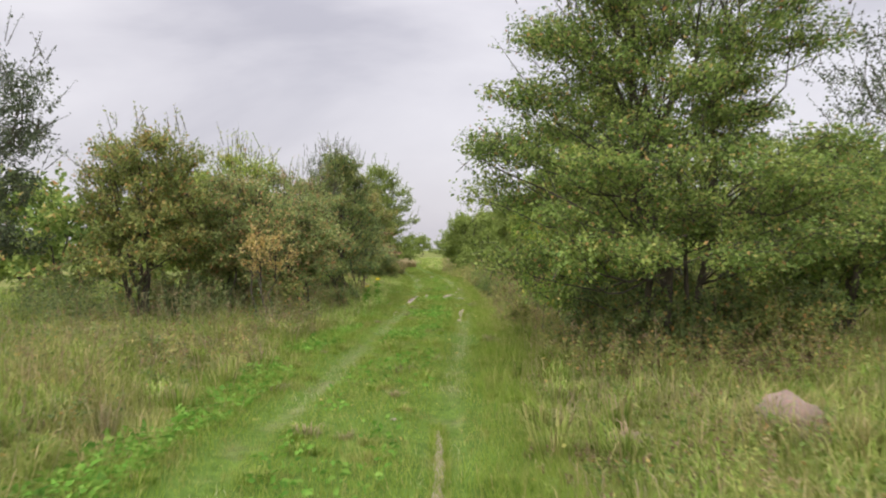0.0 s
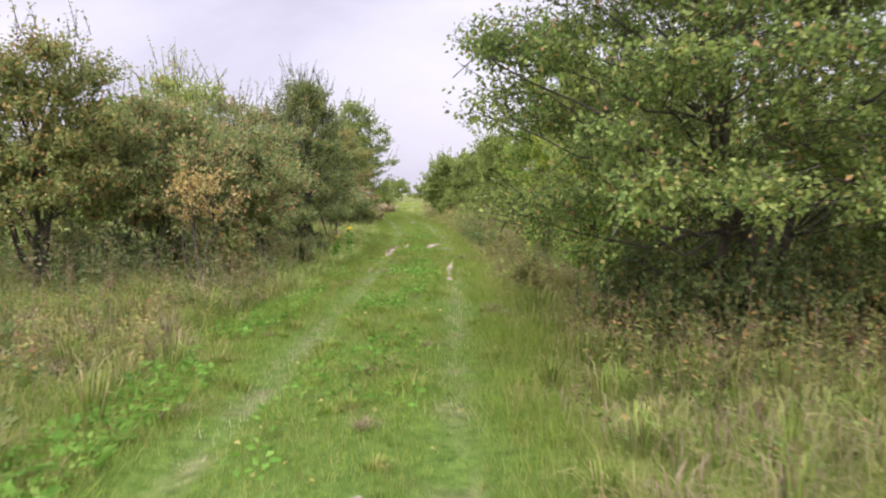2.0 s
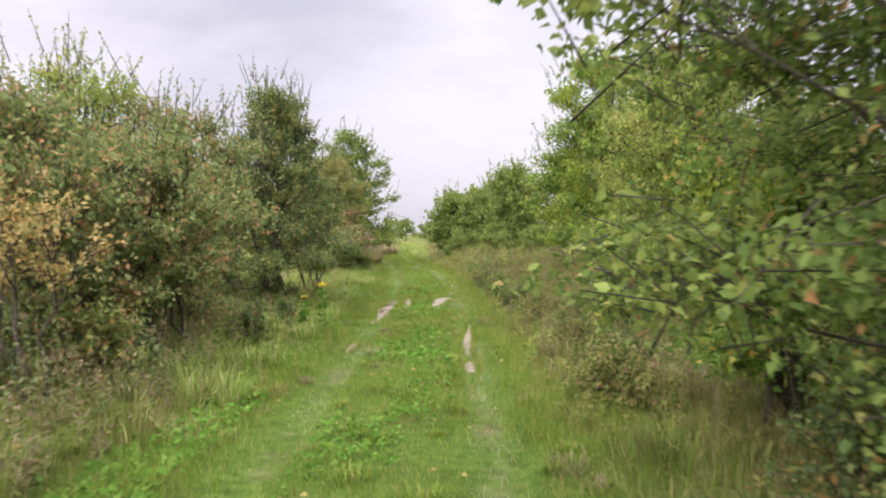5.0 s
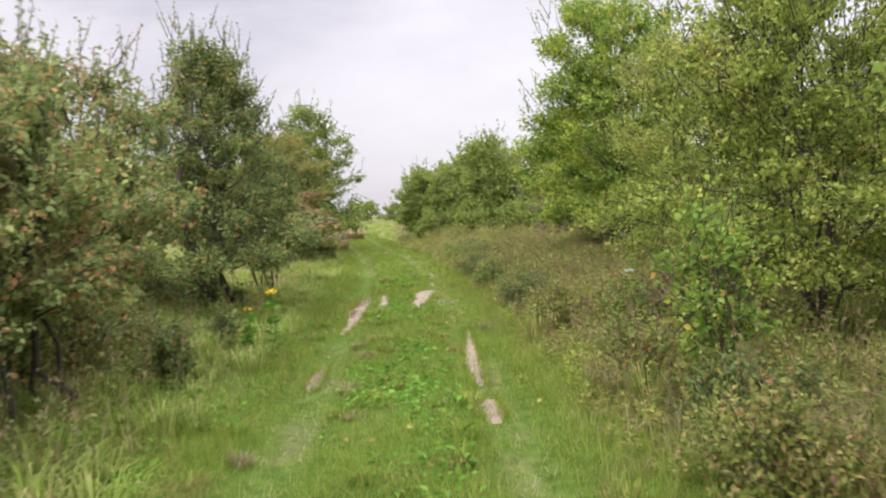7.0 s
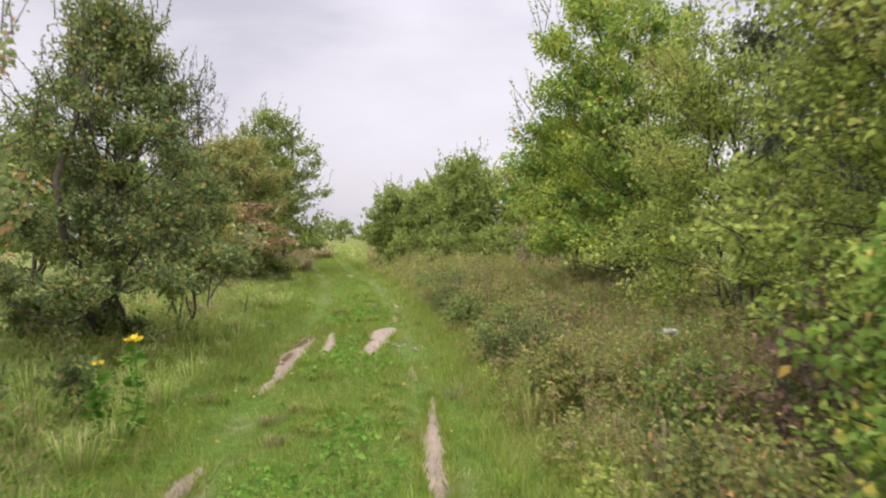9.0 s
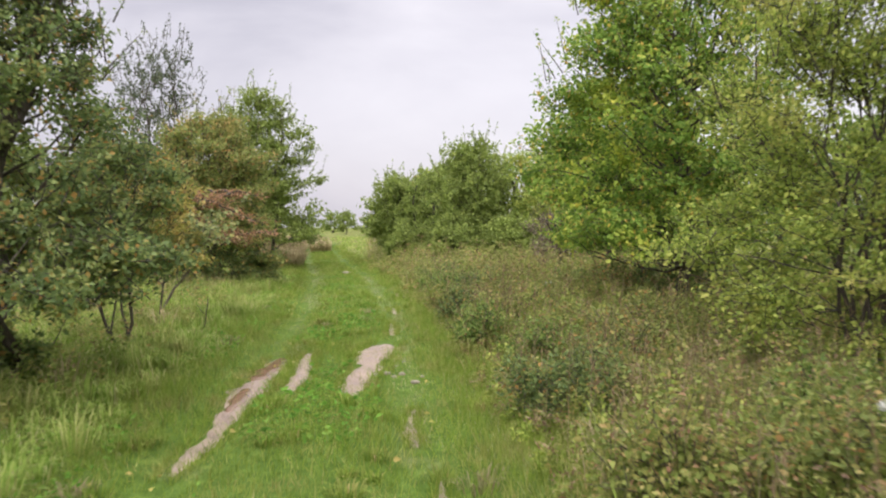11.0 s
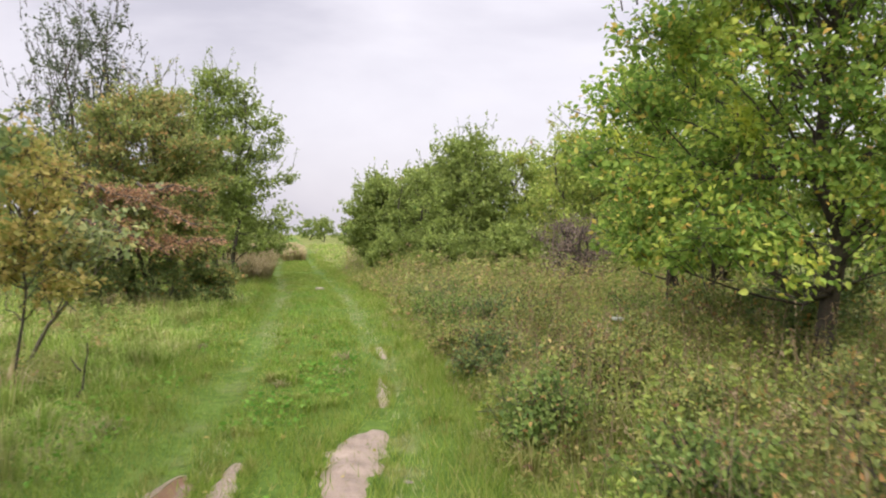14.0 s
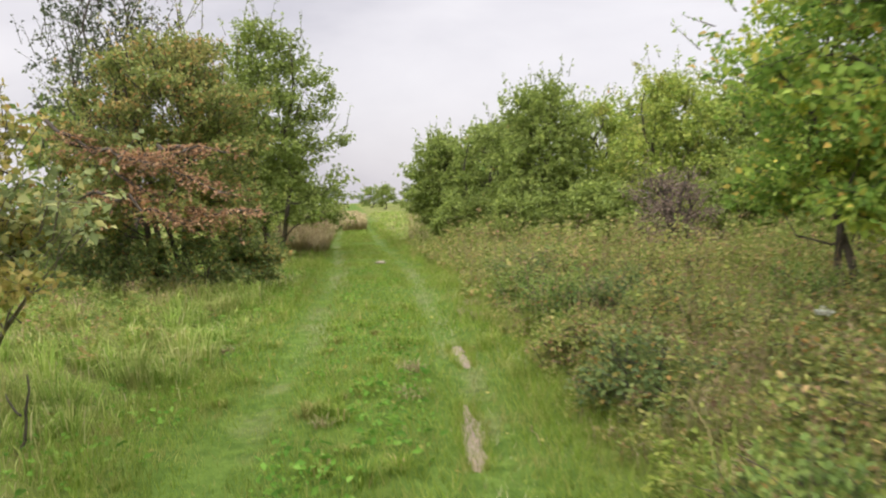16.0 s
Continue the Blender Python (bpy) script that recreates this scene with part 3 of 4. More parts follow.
# right hand middle
make_tree("tree", "green tree with straight dark stems among weeds", "tree", 3.75, 18.3, 4.3, 1.65, 0.15, WILLOW, 31, 7, 48, 4100, 14, 0.05, 90, "egg", stem_r=0.02, flat=0.5, clumpy=(0.26, 0.4), skirt=5)
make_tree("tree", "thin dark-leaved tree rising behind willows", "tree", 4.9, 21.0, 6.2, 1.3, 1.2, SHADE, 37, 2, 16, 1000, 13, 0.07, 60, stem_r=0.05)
make_tree("bush", "tangled willow bush with brown bare stems below", "bush", 4.75, 23.3, 4.4, 1.75, 0.3, WILLOW, 32, 8, 44, 3800, 14, 0.05, 80, "egg", group=RB, stem_r=0.02, flat=0.5, clumpy=(0.26, 0.4), skirt=9)
make_tree("bush", "small bright green bush among browning weeds", "bush", 1.98, 16.5, 1.6, 0.48, 0.3, LIME, 38, 5, 9, 190, 12, 0.055, 16, group=RB, stem_r=0.012)
make_tree("bush", "dead brown tangle of withered twigs beside a green shrub", "bush", 2.4, 17.9, 1.15, 0.62, 0.1, WITHERED, 39, 9, 10, 260, 7, 0.05, 14, group=RB, stem_r=0.012)
make_tree("tree", "yellow-green tree with some orange autumn leaves", "tree", 4.75, 27.8, 6.4, 2.0, 0.55, LIME, 33, 1, 64, 4300, 14, 0.066, 70, "egg", stem_r=0.10, oval=True, flat=0.5, clumpy=(0.27, 0.4), extra=[(3.25, 27.0, 4.9, 0.45), (3.3, 27.3, 4.2, 0.5), (4.0, 27.6, 5.7, 0.55), (2.75, 28.8, 2.3, 0.4), (3.2, 27.3, 1.35, 0.5), (3.7, 26.6, 1.2, 0.5), (4.6, 26.3, 1.25, 0.5), (3.3, 28.6, 1.3, 0.5), (2.9, 28.0, 2.0, 0.5), (2.95, 28.2, 2.7, 0.5), (3.1, 27.4, 3.4, 0.5)])
make_tree("tree", "yellow-green young tree with three thin stems", "tree", 5.3, 32.0, 4.6, 1.75, 0.75, LIME, 34, 3, 30, 2100, 14, 0.08, 60, stem_r=0.045)
make_tree("bush", "green willow bush behind the trees", "bush", 7.4, 20.0, 4.2, 2.1, 0.1, WILLOW, 35, 4, 18, 650, 13, 0.085, 40, group=RB)
make_tree("bush", "green willow bush behind the trees", "bush", 8.2, 26.0, 4.3, 2.2, 0.1, GREEN, 36, 4, 18, 650, 13, 0.085, 40, group=RB)
# left hand, far stretch
make_tree("bush", "yellow autumn sapling with a thin trunk", "bush", -2.95, 28.5, 2.6, 0.75, 0.7, YELLOW, 41, 1, 14, 460, 13, 0.062, 26, group=RB, stem_r=0.018, flat=0.5)
make_tree("bush", "pale green sapling with a slanting thin stem", "bush", -3.2, 29.3, 1.75, 0.55, 1.1, PALE, 42, 1, 8, 62, 12, 0.08, 4, group=RB, bark=BARK_PALE, stem_r=0.022, lean=(0.95, -0.6))
make_tree("bush", "dark leafy bush with bare lower stems", "bush", -2.8, 26.2, 2.8, 0.75, 1.0, DARK, 43, 6, 14, 720, 13, 0.06, 16, group=RB, stem_r=0.018)
make_tree("tree", "broad brownish-green dome tree, dark underneath", "tree", -3.9, 36.6, 4.7, 2.1, 0.55, OLIVE, 44, 5, 56, 3900, 14, 0.072, 80, "dome", stem_r=0.05, flat=0.4, clumpy=(0.2, 0.34), skirt=2)
make_tree("tree", "tall pointed green tree at the track's bend", "tree", -3.6, 44.6, 6.9, 2.1, 0.1, FAR, 45, 2, 30, 2300, 14, 0.10, 70, "dome", stem_r=0.08, extra=[(-1.7, 44.5, 2.2, 0.5), (-1.6, 44.4, 3.2, 0.5), (-2.0, 44.5, 4.4, 0.55)])
make_tree("tree", "sparse tree with long bare upright branches", "tree", -5.9, 39.2, 7.0, 2.2, 1.5, SHADE, 46, 8, 22, 620, 11, 0.085, 130, "vase", stem_r=0.05)
# hedge beyond, to the right of the track
make_tree("bush", "dense dark green bush at the track's bend", "bush", 1.3, 52.0, 4.2, 1.8, 0.0, FAR, 51, 4, 20, 1300, 13, 0.12, 40, "dome", group=RB)
make_tree("tree", "round dense green tree in a hedge", "tree", 4.2, 47.0, 5.2, 2.4, 0.0, FAR, 52, 4, 28, 1900, 13, 0.12, 50, "dome")
make_tree("tree", "round dense green tree in a hedge", "tree", 7.9, 46.0, 5.3, 2.4, 0.0, WILLOW, 53, 4, 26, 1700, 13, 0.12, 50, "dome")
make_tree("tree", "round dense green tree in a hedge", "tree", 11.8, 45.0, 4.9, 2.5, 0.0, FAR, 54, 4, 22, 1500, 13, 0.12, 50, "dome")
make_tree("bush", "pale green low bush before a hedge", "bush", 3.0, 43.8, 1.6, 1.1, 0.0, FAR, 56, 4, 12, 600, 13, 0.09, 20, group=RB)
make_tree("bush", "withered grey-brown dead bush before a green hedge", "bush", 6.1, 40.6, 2.1, 1.25, 0.0, DEAD, 55, 8, 16, 800, 6, 0.07, 60, group=RB)
for k, (x, y, hh, r, m) in enumerate([(2.8, 50.0, 4.3, 1.7, FAR), (6.1, 48.6, 5.0, 2.0, WILLOW), (10.0, 46.8, 5.0, 2.1, FAR), (5.2, 44.0, 1.8, 1.2, FAR), (8.6, 42.6, 2.4, 1.4, FAR), (1.7, 47.6, 1.6, 1.0, FAR), (10.8, 41.8, 2.6, 1.4, WILLOW), (-5.6, 49.0, 4.6, 1.8, WILLOW), (-5.2, 56.0, 3.6, 1.7, FAR)]):
    make_tree("bush", "dense green bush closing a hedge", "bush", x, y, hh, r, 0.0, m, 400 + k, 4, 18, 900, 13, 0.12, 34, "dome", group=RB)
# low bushes added under crowns and hedge to deepen the shade there
for k, (x, y, hh, r, m) in enumerate([(2.6, 10.9, 0.7, 0.6, DARK), (2.4, 12.1, 1.2, 0.8, DARK), (3.3, 12.4, 1.4, 0.9, DARK), (4.4, 12.3, 1.4, 0.9, DARK), (-3.4, 36.2, 1.1, 0.9, DARK), (-4.4, 36.0, 1.1, 0.9, DARK), (-2.6, 36.9, 1.0, 0.8, DARK), (-5.2, 35.9, 1.2, 0.9, DARK), (4.9, 28.6, 1.0, 0.9, DARK), (3.6, 10.8, 0.7, 0.7, DARK), (4.8, 10.7, 0.8, 0.7, OLIVE), (3.0, 11.0, 1.1, 0.8, DARK), (4.0, 11.2, 1.1, 0.8, DARK), (5.4, 11.4, 1.1, 0.8, DARK), (-3.4, 24.0, 0.7, 0.6, DARK), (-4.9, 14.9, 1.0, 0.8, SAGE), (-4.0, 16.6, 1.2, 0.9, SAGE), (-3.9, 18.4, 1.3, 0.9, OLIVE), (-5.9, 15.6, 1.2, 0.9, OLIVE), (-3.3, 15.4, 1.0, 0.7, OLIVE), (5.7, 29.2, 1.7, 0.9, DARK), (4.4, 29.4, 1.0, 0.7, OLIVE), (-4.3, 24.6, 0.8, 0.6, DARK), (-4.4, 21.4, 1.3, 0.8, OLIVE)]):
    make_tree("bush", "low undergrowth added to darken the foot of trees", "bush", x, y, hh, r, 0.0, m, 440 + k, 5, 11, 330, 13, 0.06, 6, group=RB, stem_r=0.012)

# ---- mud, stones ----
def blob_patch(name, line, widths, material, lift, seed, label, category, rim=0.03):
    """A low irregular patch that follows a line on the ground, thin at its rim and domed or sunk inside."""
    rng = np.random.default_rng(seed)
    line = np.asarray(line, dtype=float)
    t = np.linspace(0, 1, len(line))
    rows, cols = 90, 17
    tt = np.linspace(0, 1, rows)
    cx, cy = np.interp(tt, t, line[:, 0]), np.interp(tt, t, line[:, 1])
    w = np.interp(tt, t, widths) * np.sqrt(np.clip(1 - (2 * tt - 1) ** 6, 0.02, 1))
    ph = rng.uniform(0, 6.28, 9)
    size = np.linalg.norm(line[-1] - line[0])

    def ragged(k):
        return w * (1 + 0.26 * np.sin(tt * size * 3.1 + ph[k]) + 0.18 * np.sin(tt * size * 7.7 + ph[k + 1]) + 0.13 * np.sin(tt * size * 16 + ph[k + 2]) + 0.09 * np.sin(tt * size * 29 + ph[k]))
    lo, hi = ragged(0), ragged(3)
    u = np.linspace(-1, 1, cols)
    gx = cx[:, None] + np.where(u < 0, u * lo[:, None], u * hi[:, None])
    gy = cy[:, None] + np.zeros_like(gx)
    z = ground_z(gx, gy)
    inner = (1 - np.abs(u)[None] ** 3) * np.sqrt(np.clip(1 - (2 * tt - 1) ** 8, 0, 1))[:, None]
    bumps = 0.5 * np.sin(gx * 31 + ph[6]) * np.sin(gy * 23 + ph[7]) + 0.4 * np.sin(gx * 13 + gy * 5 + ph[8])
    z = z + lift * inner - rim * (1 - inner) + bumps * 0.004 * inner * (material is MUD)
    v = np.stack([gx, gy, z], -1).reshape(-1, 3)
    i = (np.arange(rows - 1)[:, None] * cols + np.arange(cols - 1)[None]).reshape(-1, 1)
    ob = new(name, mesh_of(name, v, i + [0, 1, cols + 1, cols], material, True))
    return tagged(ob, label, category, kind="structure")


MUD_LABEL = "bare pale brown clay mud patch in a wheel rut"
PATCHES = [
    ([(0.42, 27.0), (0.22, 26.0), (0.16, 25.0), (0.02, 24.1), (0.02, 23.5)], [0.20, 0.26, 0.22, 0.18, 0.15]),
    ([(-0.53, 25.95), (-0.54, 25.2), (-0.53, 24.4), (-0.58, 23.7)], [0.08, 0.11, 0.15, 0.12]),
    ([(-0.88, 25.9), (-0.90, 25.0), (-0.95, 23.9), (-1.0, 22.6), (-1.08, 21.4)], [0.14, 0.20, 0.21, 0.14, 0.06]),
    ([(0.62, 21.4), (0.55, 20.6), (0.49, 19.7), (0.42, 18.8), (0.40, 17.9)], [0.03, 0.07, 0.12, 0.10, 0.07]),
    ([(0.42, 17.6), (0.36, 17.1), (0.36, 16.6)], [0.08, 0.12, 0.08]),
    ([(0.56, 23.2), (0.47, 22.5), (0.50, 21.9)], [0.05, 0.07, 0.05]),
    ([(0.57, 31.3), (0.58, 30.7), (0.60, 30.0)], [0.07, 0.10, 0.06]),
    ([(0.50, 29.0), (0.50, 28.3), (0.48, 27.5)], [0.05, 0.09, 0.06]),
    ([(-1.1, 19.2), (-1.12, 18.7), (-1.16, 18.1)], [0.05, 0.09, 0.06]),
    ([(-0.05, 6.8), (-0.02, 6.0), (-0.03, 5.2), (-0.06, 4.2)], [0.04, 0.06, 0.05, 0.03]),
]
for k, (line, widths) in enumerate(PATCHES):
    blob_patch("mud_patch", line, widths, MUD, 0.024 if max(widths) < 0.11 else 0.015, 100 + k, MUD_LABEL, "mud")
blob_patch("puddle", [(-0.85, 25.7), (-0.90, 25.1), (-0.94, 24.5)], [0.10, 0.15, 0.12], WATER, 0.036, 140, "shallow brown puddle in a clay wheel rut", "puddle", 0.0)
blob_patch("puddle", [(-0.98, 24.1), (-1.0, 23.7), (-1.0, 23.2)], [0.06, 0.09, 0.05], WATER, 0.034, 141, "shallow brown puddle in a clay wheel rut", "puddle", 0.0)


def make_stone(x, y, size, seed, material, label, name="stone", sink=0.25):
    bm = bmesh.new()
    bmesh.ops.create_icosphere(bm, subdivisions=3, radius=1.0)
    off = Vector((seed * 3.7, seed * 1.9, seed))
    for v in bm.verts:
        n1 = noise.noise(v.co * 0.9 + off)
        n2 = noise.noise(v.co * 2.6 + off)
        c = v.co * (1 + 0.50 * n1 + 0.26 * n2)
        v.co = Vector((c.x * size[0], c.y * size[1], c.z * size[2]))
    me = bpy.data.meshes.new(name)
    bm.to_mesh(me)
    bm.free()
    me.materials.append(material)
    me.polygons.foreach_set("use_smooth", [True] * len(me.polygons))
    ob = new(name, me)
    ob.location = (x, y, float(ground_z(x, y)) + size[2] * (1 - 2 * sink))
    ob.rotation_euler = (0, 0, seed * 1.7)
    return tagged(ob, label, "stone")


make_stone(2.70, 5.95, (0.26, 0.23, 0.27), 3, BOULDER, "rounded pinkish-brown boulder half sunk in dry grass", "boulder", 0.31)
make_stone(1.52, 6.1, (0.22, 0.14, 0.09), 5, BOULDER, "low grey stone overgrown by grass", "boulder", 0.42)
for k, (x, y, s) in enumerate([(0.34, 24.6, 0.05), (0.42, 24.5, 0.035), (0.50, 24.65, 0.045), (0.62, 24.15, 0.05), (0.70, 24.4, 0.03), (0.46, 25.2, 0.03), (1.24, 22.8, 0.05), (1.3, 22.6, 0.03), (-0.63, 41.6, 0.13), (-0.45, 6.9, 0.03), (0.55, 25.6, 0.03)]):
    make_stone(x, y, (s, s * 0.75, s * 0.4), 10 + k, STONE, "small pale stone lying on the grassy track")


# ---- grass ----
def blades(p, h, w, lean, rng, segs=2):
    """Grass blades from p, of height h and width w, bending over by lean."""
    n = len(p)
    q = rng.uniform(0, 6.283, n)
    out = np.stack([np.cos(q), np.sin(q), np.zeros(n)], -1)
    r = q + rng.uniform(-0.9, 0.9, n) + 1.5708
    s = np.stack([np.cos(r), np.sin(r), np.zeros(n)], -1) * (w / 2)[:, None]
    hh, ll = h[:, None], (h * lean)[:, None]
    up = np.array([0, 0, 1.0])
    tip = p + up * hh * np.sqrt(np.clip(1 - (lean * 0.75)[:, None] ** 2, 0.1, 1)) + out * ll
    if segs == 1:
        v = np.stack([p - s, p + s, tip], 1).reshape(-1, 3)
        return v, np.arange(n)[:, None] * 3 + [0, 1, 2]
    mid = p + up * hh * 0.58 + out * ll * 0.28
    v = np.stack([p - s, p + s, mid + s * 0.8, mid - s * 0.8, tip], 1).reshape(-1, 3)
    b = np.arange(n)[:, None] * 5
    return v, np.concatenate([b + [0, 1, 2], b + [0, 2, 3], b + [3, 2, 4]])


def scatter(x0, x1, y0, y1, per_m2, rng):
    """Points strewn beside the track: x is counted from the track's middle line."""
    n = int((x1 - x0) * (y1 - y0) * per_m2)
    a, y = rng.uniform(x0, x1, n), rng.uniform(y0, y1, n)
    return a, a + path_x(y), y


def grass_layer(name, label, rng, a, x, y, h, w, lean, material, segs=2):
    p = np.stack([x, y, ground_z(x, y) - 0.01], -1)
    v, f = blades(p, h, w, lean, rng, segs)
    tagged(new(name, mesh_of(name, v, f, material)), label, "grass", kind="stuff")


MUD_BOX = [(min(q[0] for q in l) - max(w) * 0.7, max(q[0] for q in l) + max(w) * 0.7, min(q[1] for q in l) - 0.05, max(q[1] for q in l) + 0.05, l, w) for l, w in PATCHES]


def off_mud(x, y):
    """True where no mud lies."""
    ok = np.ones(len(x), dtype=bool)
    for x0, x1, y0, y1, line, widths in MUD_BOX:
        pts = sorted(zip([q[1] for q in line], [q[0] for q in line], widths))
        cx = np.interp(y, [q[0] for q in pts], [q[1] for q in pts])
        cw = np.interp(y, [q[0] for q in pts], [q[2] for q in pts])
        ok &= ~((y > y0) & (y < y1) & (np.abs(x - cx) < cw * (0.8 if max(widths) > 0.092 else 0.35)))
    return ok


def grow_grass():
    rng = np.random.default_rng(7)
    # trodden turf on the track
    for y0, y1, dens, wide in ((-6.0, 2.0, 700, 0.009), (2.0, 30.0, 1500, 0.006), (30.0, 60.0, 450, 0.014), (60.0, 75.0, 60, 0.05)):
        a, x, y = scatter(-2.2, 2.2, y0, y1, dens, rng)
        rut = np.exp(-((np.abs(a) - 0.77) / 0.17) ** 2)
        keep = (rng.uniform(size=len(a)) > rut * (0.30 + 0.3 * soft_noise(x * 2, y * 1.5, 1.0))) & off_mud(x, y) & (np.abs(a) < 1.65 + 0.35 * soft_noise(x * 1.7, y * 1.4, 8.0) + rng.normal(size=len(a)) * 0.12)
        a, x, y, rut = a[keep], x[keep], y[keep], rut[keep]
        h = rng.uniform(0.04, 0.125, len(a)) * (1 - 0.5 * rut) * (1.1 + 0.5 * soft_noise(x * 1.6, y * 1.6, 3.0)) * np.where(np.abs(a) > 1.1, 1.6, 1.0)
        grass_layer("turf", "short bright green trodden grass on the track", rng, a, x, y, h, np.full(len(a), wide), rng.uniform(0.2, 1.0, len(a)), TURF, 1)
    # pale worn grass along the ruts and the track's right rim
    for x0, x1, y0, y1, dens in ((-0.86, -0.48, 3.0, 46.0, 420), (0.58, 0.98, 3.0, 46.0, 260), (1.12, 1.5, 15.0, 40.0, 260)):
        a, x, y = scatter(x0, x1, y0, y1, dens, rng)
        if x1 < 0:
            drift = np.interp(y, [3.0, 20.0, 24.0, 27.0, 30.5, 46.0], [-0.03, -0.08, 0.06, 0.28, 0.05, 0.0])
        else:
            drift = 0.0
        keep = off_mud(x + drift, y) & (soft_noise(x * 1.5, y * 0.8, 12.0) > -0.3) & (rng.uniform(size=len(a)) < 1.2 - np.abs(a - (x0 + x1) / 2) * 4.5)
        a, x, y = a[keep], (x + drift)[keep], y[keep]
        grass_layer("turf", "pale worn grass along a wheel rut", rng, a, x, y, rng.uniform(0.03, 0.1, len(a)), np.full(len(a), 0.008), rng.uniform(0.3, 1.1, len(a)), PALE_TURF, 1)
    # ragged tufts on the rims of the mud
    for line, widths in PATCHES:
        q = np.array(line)
        n = int(np.linalg.norm(q[-1] - q[0]) * 650)
        t = rng.uniform(0, 1, n)
        tk = np.linspace(0, 1, len(q))
        side = rng.choice([-1, 1], n)
        x = np.interp(t, tk, q[:, 0]) + side * np.interp(t, tk, widths) * np.where(rng.uniform(size=n) < (0.3 if max(widths) < 0.1 else 0.05), rng.uniform(0.0, 0.7, n), rng.uniform(0.55, 1.35, n))
        y = np.interp(t, tk, q[:, 1]) + rng.normal(size=n) * 0.06
        grass_layer("turf", "grass tufts hanging over the mud's rim", rng, x, x, y, rng.uniform(0.05, 0.14, n), np.full(n, 0.007), rng.uniform(0.3, 1.1, n), TURF, 1)
    # broad-leaved lush strip beside the left rut and in the middle
    for x0, x1, y0, y1, dens in ((-1.75, -1.2, 3.0, 17.0, 420), (-1.9, -1.2, 4.0, 14.0, 90), (-0.55, 0.5, 3.0, 30.0, 110), (-0.5, 0.3, 12.0, 22.0, 240), (-0.5, 0.45, 21.0, 40.0, 170), (-2.2, -1.2, 17.0, 40.0, 160)):
        a, x, y = scatter(x0, x1, y0, y1, dens, rng)
        keep = (soft_noise(x * 2.2, y * 1.3, 5.0) > -0.25) & off_mud(x, y)
        a, x, y = a[keep], x[keep], y[keep]
        n = len(a)
        p = np.stack([x, y, ground_z(x, y) + rng.uniform(0.01, 0.09, n)], -1)
        q = rng.uniform(0, 6.283, n)
        d = unit(np.stack([np.cos(q), np.sin(q), rng.uniform(-0.1, 0.7, n)], -1))
        s = rng.uniform(0.035, 0.085, n) * (1.7 if dens == 90 else 0.62 if y0 >= 20 else 0.8 if y0 >= 12 else 1.0)
        v, f = leaves(p, d, s, s * 0.55, rng)
        tagged(new("clover", mesh_of("clover", v, f, LUSH)), "lush broad-leaved clover and plantain in the turf", "grass", kind="stuff")
    # meadow grass on both sides
    zones = [(-6.0, -1.0, -4.0, 32.0, 340, 0.0095), (1.0, 5.4, -4.0, 32.0, 340, 0.0095), (-16.0, -4.0, -8.0, 36.0, 80, 0.014), (3.8, 16.0, -8.0, 36.0, 80, 0.014), (-9.0, -1.3, 32.0, 62.0, 70, 0.02), (1.2, 10.0, 32.0, 62.0, 70, 0.02), (-9.0, -1.3, 62.0, 120.0, 12, 0.06), (1.2, 9.0, 62.0, 120.0, 12, 0.06)]
    for x0, x1, y0, y1, dens, wide in zones:
        a, x, y = scatter(x0, x1, y0, y1, dens, rng)
        rim = np.minimum(np.minimum(y - y0, y1 - y) / 4.0, (max(abs(x0), abs(x1)) - np.abs(a)) / 2.2)
        keep = rng.uniform(size=len(a)) < np.clip(rim + 0.15 * soft_noise(x * 2, y * 2, 9.0), 0, 1)
        keep &= np.abs(a) > 1.45 + 0.35 * soft_noise(x * 1.7, y * 1.4, 8.0) + rng.normal(size=len(a)) * 0.15
        keep &= (((x - 3.4) / 1.9) ** 2 + ((y - 10.9) / 2.2) ** 2 > 1) | (rng.uniform(size=len(a)) < 0.15)
        a, x, y = a[keep], x[keep], y[keep]
        edge = np.clip((np.abs(a) - 1.25) / 1.1, 0, 1)
        tuft = soft_noise(x * 3.1, y * 3.1, 2.0) * 0.8 + soft_noise(x * 1.1, y * 1.1, 6.0) * 0.5
        dry = soft_noise(x * 0.8, y * 0.8, 4.0) + np.where(x > 0, 0.15, 0.0) * np.clip((9 - y) / 3, 0, 1) + np.where((a > 2.0) & (y > 20) & (y < 33), 0.45, 0.0) - np.where((x < 0) & (y > 17), 0.3, 0.0) + rng.normal(size=len(a)) * 0.45 + np.where((x < 0) & (y < 16), -0.62, -0.45) + np.where(y > 50, 0.7, 0.0)
        h = (0.09 + edge * 0.26) * (1 + 0.6 * tuft) * rng.uniform(0.55, 1.3, len(a))
        h *= np.where(x < 0, np.where(y > 17, 0.75, 1.0), np.where(y > 11, 1.1, 0.85))
        lean = rng.uniform(0.25, 1.2, len(a))
        fresh = (x < 0) & (y > 16.5 + rng.normal(size=len(a)))
        for pick, mat, nm, lb in (((dry < 0.35) & fresh, FRESH, "meadow_grass", "fresh green uncut meadow grass"), ((dry < 0.35) & ~fresh, MEADOW, "meadow_grass", "uncut green and yellowing meadow grass"), (dry >= 0.35, STRAW, "dry_grass", "dry straw-coloured uncut grass")):
            if not pick.any():
                continue
            grass_layer(nm, lb, rng, a[pick], x[pick], y[pick], h[pick], np.full(pick.sum(), wide) * rng.uniform(0.7, 1.4, pick.sum()), lean[pick], mat)
